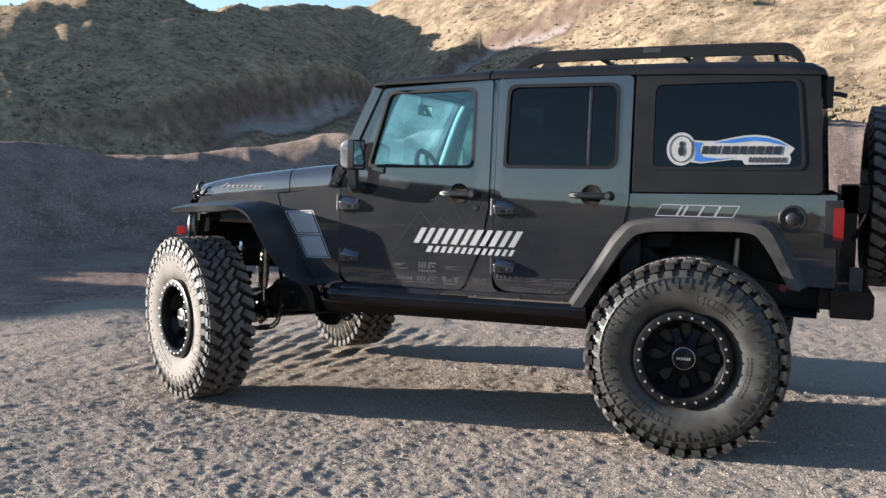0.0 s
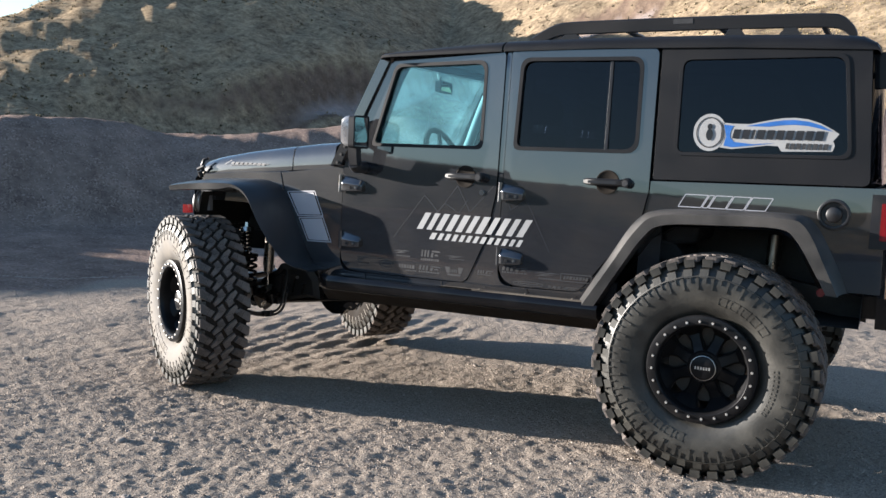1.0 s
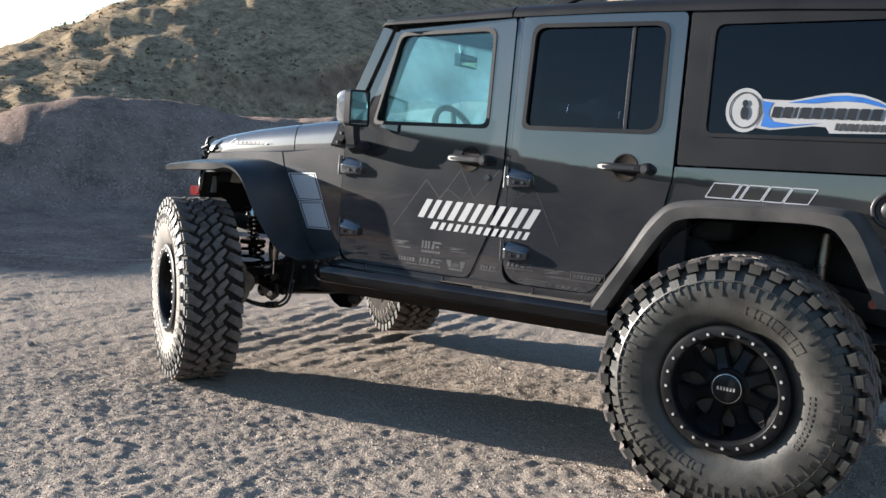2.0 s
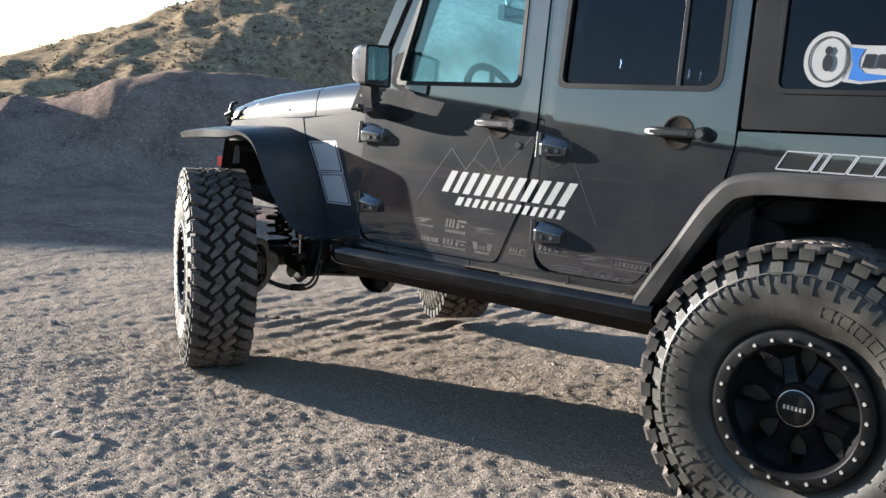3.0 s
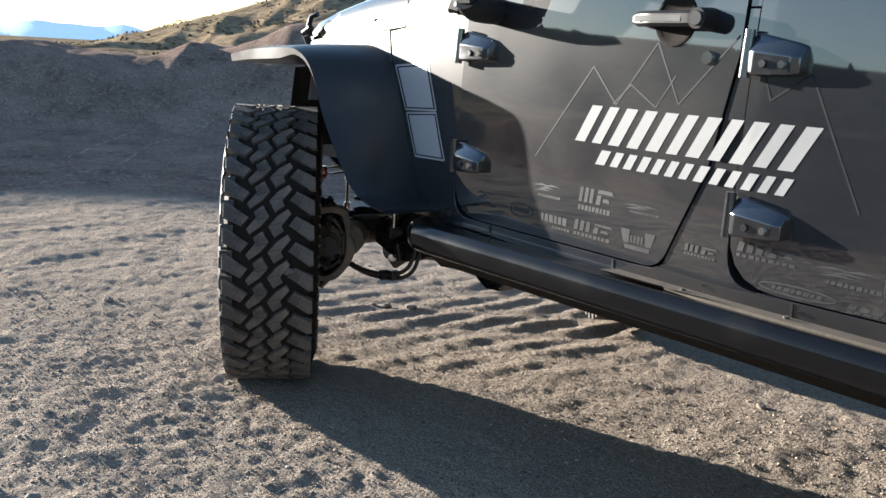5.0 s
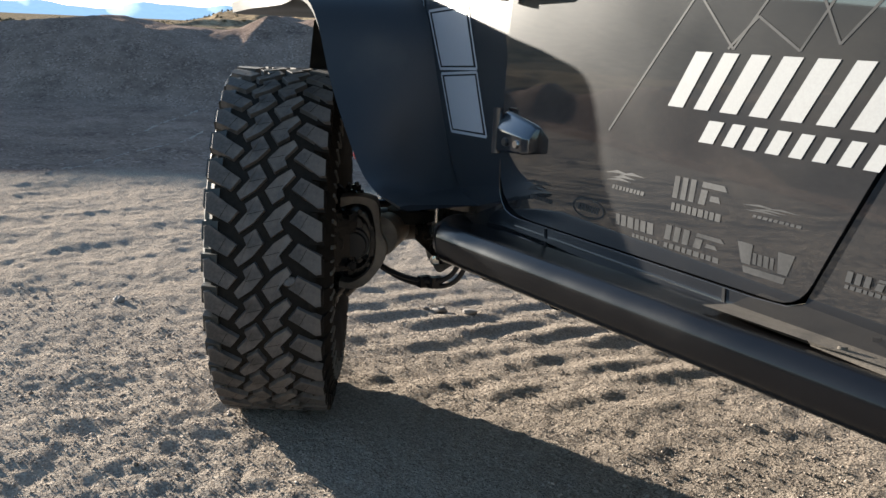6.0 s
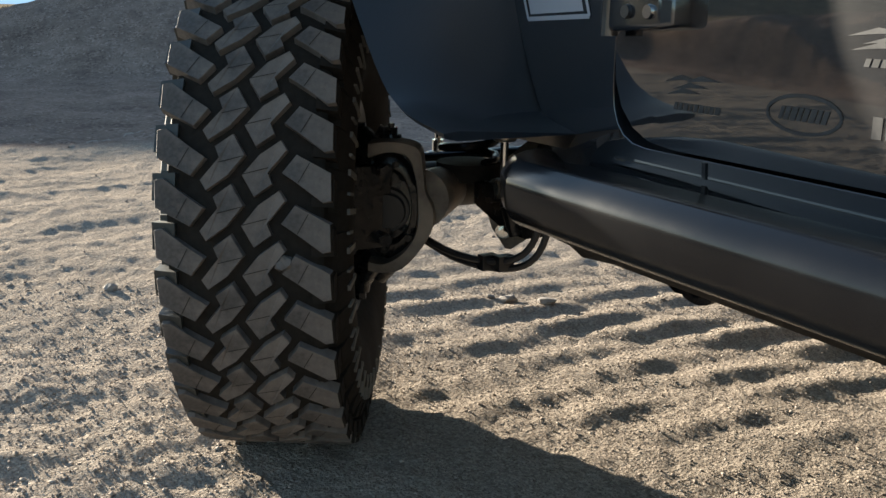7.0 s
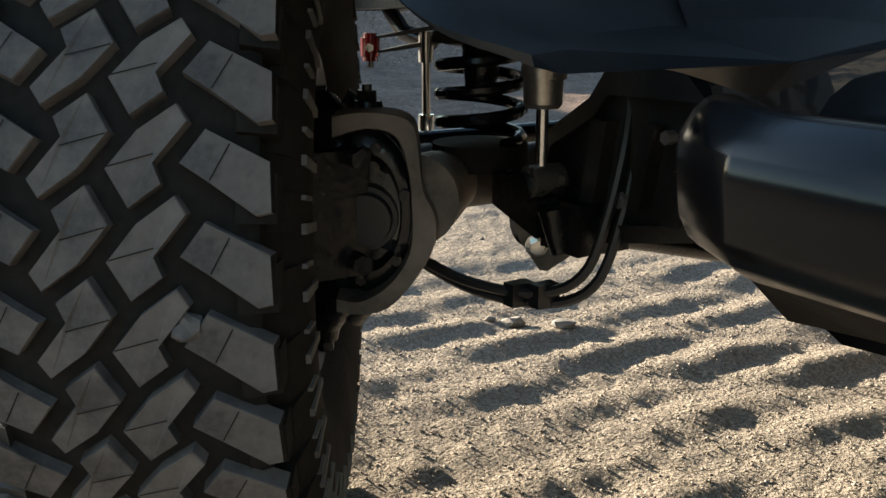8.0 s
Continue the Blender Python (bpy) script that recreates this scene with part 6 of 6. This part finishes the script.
def window_sticker():
    """White key-shaped sticker with blue ribbons, a ringed mark and plain bars for its writing."""
    body = [(-0.02, 1.560), (0.03, 1.556), (0.10, 1.555), (0.18, 1.573), (0.235, 1.583), (0.285, 1.586), (0.34, 1.580), (0.39, 1.564), (0.44, 1.538), (0.466, 1.520), (0.455, 1.505), (0.444, 1.490), (0.452, 1.470), (0.444, 1.446), (0.24, 1.440), (0.225, 1.462), (0.18, 1.464), (0.10, 1.453), (0.03, 1.444), (-0.02, 1.450)]
    decal("window_sticker", [oval(-0.068, 1.515, 0.072, 0.083), body], M_WHITE, "white and blue window sticker with plain bars", -0.0085)
    decal("window_sticker_ribbon", [[(0.085, 1.546), (0.18, 1.565), (0.235, 1.574), (0.285, 1.577), (0.34, 1.571), (0.39, 1.556), (0.44, 1.530), (0.39, 1.541), (0.34, 1.552), (0.285, 1.556), (0.235, 1.553), (0.18, 1.546)],
                                    [(-0.008, 1.551), (0.034, 1.546), (0.022, 1.520), (0.022, 1.495), (0.04, 1.476), (0.12, 1.468), (0.21, 1.476), (0.16, 1.468), (0.10, 1.460), (0.03, 1.452), (-0.004, 1.458), (0.004, 1.500)]], M_BLUE, "blue ribbons", -0.0075)
    tagged(decal("window_sticker_lettering", slanted(0.030, 1.491, (0.030, 0.030, 0.012, 0.032, 0.030, 0.030, 0.030, 0.030, 0.030, 0.032), 0.040, 0.008, 0.0095), M_INK, "black slanted lettering as plain bars", -0.0055), kind="stuff")
    tagged(decal("window_sticker_lettering", bars(0.255, 0.432, 1.452, 1.477, 8, 0.004), M_GREY, "grey lettering as plain bars", -0.0055), kind="stuff")
    decal("window_sticker_ring", ringed(oval(-0.068, 1.515, 0.056, 0.066), 0.005), M_GREY, "grey ring", -0.0072)
    decal("window_sticker_mark", [oval(-0.068, 1.505, 0.015, 0.026, 14), oval(-0.068, 1.541, 0.011, 0.013, 12)], M_INK, "dark round mark", -0.0055)


window_sticker()


# ---- cabin ----
def seat(x, y, name="seat"):
    s = new(name)
    s.parent = car
    s.matrix_basis = Matrix.Translation((x, y, 0))
    for nm, secs in (("seat_cushion", [[(-0.26, 0.92), (-0.28, 0.99), (-0.20, 1.03), (0.18, 1.0), (0.24, 0.95), (0.22, 0.88)]]),
                     ("backrest", [[(0.14, 0.98), (0.12, 1.10), (0.20, 1.42), (0.26, 1.50), (0.34, 1.50), (0.37, 1.44), (0.30, 1.00)]]),
                     ("headrest", [[(0.26, 1.545), (0.25, 1.62), (0.28, 1.70), (0.34, 1.71), (0.38, 1.66), (0.37, 1.55)]])):
        w = 0.25 if nm != "headrest" else 0.13
        bm = bmesh.new()
        loft(bm, [[(px * (1 if abs(yy) < w else 0.9) + (0 if abs(yy) < w else 0.025), yy, 1.3 + (pz - 1.3) * (1 if abs(yy) < w else 0.97)) for px, pz in secs[0]] for yy in (-w - 0.02, -w + 0.03, w - 0.03, w + 0.02)], closed=True, caps=True)
        bevelled(part(nm, bm, M_INSIDE, s, smooth=60), 0.02, 2, 30)
    bm = bmesh.new()
    for yy in (-0.06, 0.06):
        rod(bm, (0.30, yy, 1.48), (0.31, yy, 1.57), 0.007, seg=8)
    part("headrest_post", bm, M_CHROME, s)
    return s


seat(-1.30, 0.42, "front_seat")
seat(-1.30, 1.18, "front_seat")
seat(-0.42, 0.45, "rear_seat")
seat(-0.42, 1.15, "rear_seat")


@gear("dashboard", M_INSIDE)
def _(bm):
    loft(bm, [[(x, y, z) for x, z in ((-2.02, 1.25), (-2.0, 1.36), (-1.86, 1.385), (-1.72, 1.36), (-1.66, 1.28), (-1.70, 1.10), (-1.9, 1.0))] for y in (0.14, 0.20, 1.40, 1.46)], closed=True, caps=True)


@gear("steering_wheel", M_INSIDE)
def _(bm):
    m = pose(-1.55, 0.42, 1.33, 0, 65, 0)
    tube(bm, [m @ Vector((0.19 * math.cos(a), 0.19 * math.sin(a), 0)) for a in [2 * math.pi * k / 32 for k in range(32)]], 0.016, 10, True)
    for a in (0.3, 2.84, 4.71):
        rod(bm, m @ Vector((0.19 * math.cos(a), 0.19 * math.sin(a), 0)), m @ Vector((0, 0, -0.03)), 0.014, seg=8)
    rod(bm, m @ Vector((0, 0, -0.05)), m @ Vector((0, 0, 0.0)), 0.06, seg=18)
    rod(bm, m @ Vector((0, 0, -0.05)), m @ Vector((0, 0, -0.30)), 0.03, seg=12)


@gear("rear_view_mirror", M_PLASTIC)
def _(bm):
    for v in box(bm, (-1.79, 0.70, 1.735), (-1.755, 0.94, 1.800)):
        v.co.x += (v.co.y - 0.82) * -0.15
    rod(bm, (-1.80, 0.82, 1.80), (-1.82, 0.82, 1.87), 0.010, seg=8)


@gear("mirror_face", bpy.data.materials["mirror_silver"])
def _(bm):
    loft(bm, [[(-1.7535 + (y - 0.82) * -0.15, y, z) for y in (0.712, 0.928)] for z in (1.742, 1.793)])


M_PAD = material("grey_padding", (0.33, 0.34, 0.34), 0.8, vary=0.1, scale=15, fine=200, bump=0.2)
for far in (0, 1):
    y0 = 2 * YC - 0.19 if far else 0.19
    @gear("roll_bar", M_PAD if far else M_INSIDE, "padded grey roll bar")
    def _(bm):
        tube(bm, spline([(-1.93, y0, 1.25), (-1.86, y0, 1.45), (-1.72, y0, 1.80), (-1.60, y0, 1.86), (-1.05, y0, 1.87), (-0.3, y0, 1.87), (0.2, y0, 1.80), (0.42, y0, 1.40), (0.45, y0, 1.0)], 40), 0.032, 10)
    @gear("roll_hoop", M_INSIDE)
    def _(bm):
        tube(bm, [(-1.02, y0, 0.75), (-1.0, y0, 1.4), (-1.0, y0 + (0.03 if not far else -0.03), 1.84), (-1.0, YC, 1.86)], 0.032, 10)


# ---- loose ground cover and distance ----
def scatter_stones(name, n, lo, hi, seed, size, mat, label, patch=None):
    """Many small broken stones resting on the ground, as one joined mesh."""
    rng = np.random.default_rng(seed)
    az = np.radians(rng.uniform(-100, 30, n))
    r = np.sqrt(rng.uniform(lo * lo, hi * hi, n))
    x, y = FAN[0] + r * np.sin(az), FAN[1] + r * np.cos(az)
    away = (x < -3.9) | (x > -2.1) | (y < -0.1) | (y > 2.3)
    x, y = x[away], y[away]
    if patch:
        x, y = rng.uniform(patch[0], patch[1], n), rng.uniform(patch[2], patch[3], n)
    n = len(x)
    z, _ = terrain(x, y)
    s = rng.uniform(size[0], size[1], n) ** 1.0 * (0.5 + rng.random(n) ** 3)
    octa = np.array([(1, 0, 0), (-1, 0, 0), (0, 1, 0), (0, -1, 0), (0, 0, 1), (0, 0, -1)], float)
    tri = np.array([(0, 2, 4), (2, 1, 4), (1, 3, 4), (3, 0, 4), (2, 0, 5), (1, 2, 5), (3, 1, 5), (0, 3, 5)])
    v = octa[None] * rng.uniform(0.55, 1.25, (n, 6, 1)) + rng.normal(0, 0.16, (n, 6, 3))
    a = rng.uniform(0, 6.28, n)
    ca, sa = np.cos(a)[:, None], np.sin(a)[:, None]
    vx, vy = v[:, :, 0] * ca - v[:, :, 1] * sa, v[:, :, 0] * sa + v[:, :, 1] * ca
    co = np.stack([vx * s[:, None] + x[:, None], vy * s[:, None] + y[:, None], v[:, :, 2] * s[:, None] * 0.6 + (z + s * 0.15)[:, None]], -1).reshape(-1, 3)
    f = (tri[None] + (np.arange(n) * 6)[:, None, None]).reshape(-1, 3)
    me = bpy.data.meshes.new(name)
    me.vertices.add(len(co))
    me.vertices.foreach_set("co", co.ravel())
    me.loops.add(f.size)
    me.loops.foreach_set("vertex_index", f.ravel().astype(np.int32))
    me.polygons.add(len(f))
    me.polygons.foreach_set("loop_start", np.arange(0, f.size, 3, dtype=np.int32))
    me.update(calc_edges=True)
    return tagged(finish(name, me, mat, smooth=0), label, "gravel", kind="stuff")


def island_material(name, dark, light, rough=0.95):
    """Every loose piece takes its own shade between two colours."""
    m = bpy.data.materials.new(name)
    m.use_nodes = True
    n, l = m.node_tree.nodes, m.node_tree.links
    g, ramp = n.new("ShaderNodeNewGeometry"), n.new("ShaderNodeValToRGB")
    ramp.color_ramp.elements[0].color, ramp.color_ramp.elements[1].color = (*dark, 1), (*light, 1)
    l.new(g.outputs["Random Per Island"], ramp.inputs[0])
    l.new(ramp.outputs[0], n["Principled BSDF"].inputs["Base Color"])
    n["Principled BSDF"].inputs["Roughness"].default_value = rough
    n["Principled BSDF"].inputs["Specular IOR Level"].default_value = 0.0
    return m


M_GRAVEL = island_material("gravel", (0.15, 0.125, 0.105), (0.44, 0.375, 0.32))
M_PEBBLE = island_material("pebble", (0.12, 0.10, 0.09), (0.33, 0.285, 0.25))
M_SHRUB = island_material("dry_shrub", (0.060, 0.053, 0.036), (0.212, 0.170, 0.108))
M_STRAW = island_material("straw", (0.20, 0.155, 0.085), (0.42, 0.335, 0.195))
scatter_stones("gravel", 90000, 1.6, 7.2, 3, (0.0028, 0.0070), M_GRAVEL, "pale loose grit and gravel on the sand")
scatter_stones("grit", 52000, 0, 1, 8, (0.0015, 0.0040), M_GRAVEL, "coarse sand grains under and beside the vehicle", (-3.7, -1.2, -0.9, 2.1))
scatter_stones("pebbles", 700, 1.8, 9.0, 4, (0.005, 0.010), M_PEBBLE, "scattered pebbles on the sand")


def shrubs(n, seed, name="shrubs", mat=None, sizes=(0.07, 0.20), label="low dry desert shrubs scattered over the hills", start=-90, reach=(17, 62), tufts=4):
    """Low desert shrubs on the hills: each a clump of small leaf tufts."""
    rng = np.random.default_rng(seed)
    az = np.radians(rng.uniform(start, 35, n))
    r = reach[0] + reach[1] * rng.random(n) ** 0.8
    x, y = HUB[0] + r * np.sin(az), HUB[1] + r * np.cos(az)
    keep = wave(x / 9, y / 9, 31) + 0.6 * wave(x / 3, y / 3, 32) > (-0.25 if tufts > 2 else -0.9)
    x, y = x[keep], y[keep]
    z, _ = terrain(x, y)
    n = len(x)
    size = rng.uniform(*sizes, n)
    cx = np.repeat(x, tufts) + rng.normal(0, 0.5, n * tufts) * np.repeat(size, tufts)
    cy = np.repeat(y, tufts) + rng.normal(0, 0.5, n * tufts) * np.repeat(size, tufts)
    cz = np.repeat(z, tufts) + np.abs(rng.normal(0.25, 0.25, n * tufts)) * np.repeat(size, tufts)
    s = np.repeat(size, tufts) * rng.uniform(0.25, 0.6, n * tufts)
    octa = np.array([(1, 0, 0), (-1, 0, 0), (0, 1, 0), (0, -1, 0), (0, 0, 1), (0, 0, -1)], float)
    tri = np.array([(0, 2, 4), (2, 1, 4), (1, 3, 4), (3, 0, 4), (2, 0, 5), (1, 2, 5), (3, 1, 5), (0, 3, 5)])
    k = n * tufts
    v = octa[None] * rng.uniform(0.4, 1.4, (k, 6, 1)) + rng.normal(0, 0.2, (k, 6, 3))
    if tufts < 3:
        v = v * np.array([0.45, 0.45, 0.9])
        v[:, :, 0] += v[:, :, 2] * rng.normal(0, 0.5, (k, 1))
    co = (v * s[:, None, None] + np.stack([cx, cy, cz], -1)[:, None, :]).reshape(-1, 3)
    f = (tri[None] + (np.arange(k) * 6)[:, None, None]).reshape(-1, 3)
    me = bpy.data.meshes.new(name)
    me.vertices.add(len(co))
    me.vertices.foreach_set("co", co.ravel())
    me.loops.add(f.size)
    me.loops.foreach_set("vertex_index", f.ravel().astype(np.int32))
    me.polygons.add(len(f))
    me.polygons.foreach_set("loop_start", np.arange(0, f.size, 3, dtype=np.int32))
    me.update(calc_edges=True)
    tagged(finish(name, me, mat or M_SHRUB, smooth=0), label, "shrubs", kind="stuff")


shrubs(17000, 5, sizes=(0.05, 0.14))
shrubs(23000, 6, "dry_grass", M_STRAW, (0.05, 0.12), "pale dry grass tufts on the hills", -36, (20, 30), 2)


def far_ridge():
    """Distant mountains beyond the gap at the end of the bank, air haze put into their blue colour and glow."""
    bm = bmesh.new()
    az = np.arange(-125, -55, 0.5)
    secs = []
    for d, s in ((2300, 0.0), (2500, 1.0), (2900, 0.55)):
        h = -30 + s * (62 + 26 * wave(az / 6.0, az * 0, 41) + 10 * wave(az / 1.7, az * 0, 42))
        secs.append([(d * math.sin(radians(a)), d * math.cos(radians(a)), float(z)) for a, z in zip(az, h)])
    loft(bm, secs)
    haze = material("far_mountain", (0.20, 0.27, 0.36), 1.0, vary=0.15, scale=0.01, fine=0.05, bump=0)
    # faint emission stands in for the bright haze in front of the mountains
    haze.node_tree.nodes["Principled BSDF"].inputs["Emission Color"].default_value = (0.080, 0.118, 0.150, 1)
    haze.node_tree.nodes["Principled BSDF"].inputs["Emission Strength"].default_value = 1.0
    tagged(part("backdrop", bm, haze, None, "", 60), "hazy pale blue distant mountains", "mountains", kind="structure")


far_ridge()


def sand_ridge(points, seed):
    """A thin crumbling ridge of sand that runs crookedly over the flat, coloured pale for the sun on its crest."""
    rng = random.Random(seed)
    bm = bmesh.new()
    line_ = spline([(x, y, 0) for x, y in points], 16 * len(points))
    secs = []
    for i, p in enumerate(line_):
        d = (line_[min(i + 1, len(line_) - 1)] - line_[max(i - 1, 0)]).normalized()
        side = Vector((-d.y, d.x, 0))
        w = 0.012 * rng.uniform(0.3, 1.5)
        h = 0.009 * rng.uniform(0.0, 1.5)
        c = p + side * rng.uniform(-0.012, 0.012)
        z = [float(v) for v in terrain(np.array([c.x]), np.array([c.y]))[0]][0]
        secs.append([(c.x + side.x * k * w, c.y + side.y * k * w, z + h * f - 0.003) for k, f in ((-1.3, -0.2), (-0.5, 0.8), (0.1, 1.0), (0.6, 0.7), (1.3, -0.2))])
    loft(bm, secs)
    return tagged(part("sand_ridge", bm, M_RIDGE, None, "", 30), "thin crumbling sand ridge, sun on its crest painted pale", "sand ridge", "sand ridges")


# paler than the cinder below: the sun caught on the crests is in this colour
M_RIDGE = material("sunlit_crest_sand", (0.30, 0.250, 0.205), 0.95, vary=0.35, scale=9, fine=120, bump=0.5, depth=0.006, spec=0.2)
for k, points in enumerate((((-7.3, 0.11), (-8.1, 0.85), (-8.7, 1.45), (-9.5, 1.98), (-10.3, 2.5), (-11.0, 3.18), (-11.35, 3.62)), ((-7.5, 1.80), (-7.34, 2.06), (-7.0, 2.25), (-6.65, 2.55), (-6.25, 3.1), (-6.38, 3.72)), ((-9.36, 1.24), (-10.4, 1.95), (-11.46, 2.69)))):
    sand_ridge(points, 40 + k)


def rock(x, y, s, seed):
    """A broken stone half sunk in the sand."""
    rng = random.Random(seed)
    bm = bmesh.new()
    bmesh.ops.create_icosphere(bm, subdivisions=2, radius=s)
    off = Vector((rng.uniform(-9, 9), rng.uniform(-9, 9), 0))
    for v in bm.verts:
        n = noise.noise(v.co / s * 0.9 + off) * 0.55 + noise.noise(v.co / s * 2.3 + off) * 0.2
        v.co *= 1 + n
        v.co.z *= 0.62
    ob = part("rock", bm, M_STONE, smooth=25)
    z, _ = terrain(np.array([x]), np.array([y]))
    ob.location = (x, y, float(z[0]) + s * 0.18)
    return tagged(ob, "small pale broken rock half sunk in sand", "rock", "rocks on the sand")


M_STONE = material("pale_stone", (0.24, 0.205, 0.175), 0.9, vary=0.3, scale=30, fine=200, bump=0.4, depth=0.004)
for k, (x, y, s) in enumerate(((-3.475, 0.900, 0.030), (-3.377, 0.983, 0.024), (-3.52, 0.86, 0.014), (-2.42, -1.10, 0.026), (-2.30, -1.02, 0.018), (-1.70, 1.30, 0.020), (-4.10, -0.20, 0.022), (-1.9, -1.6, 0.018))):
    rock(x, y, s, k)
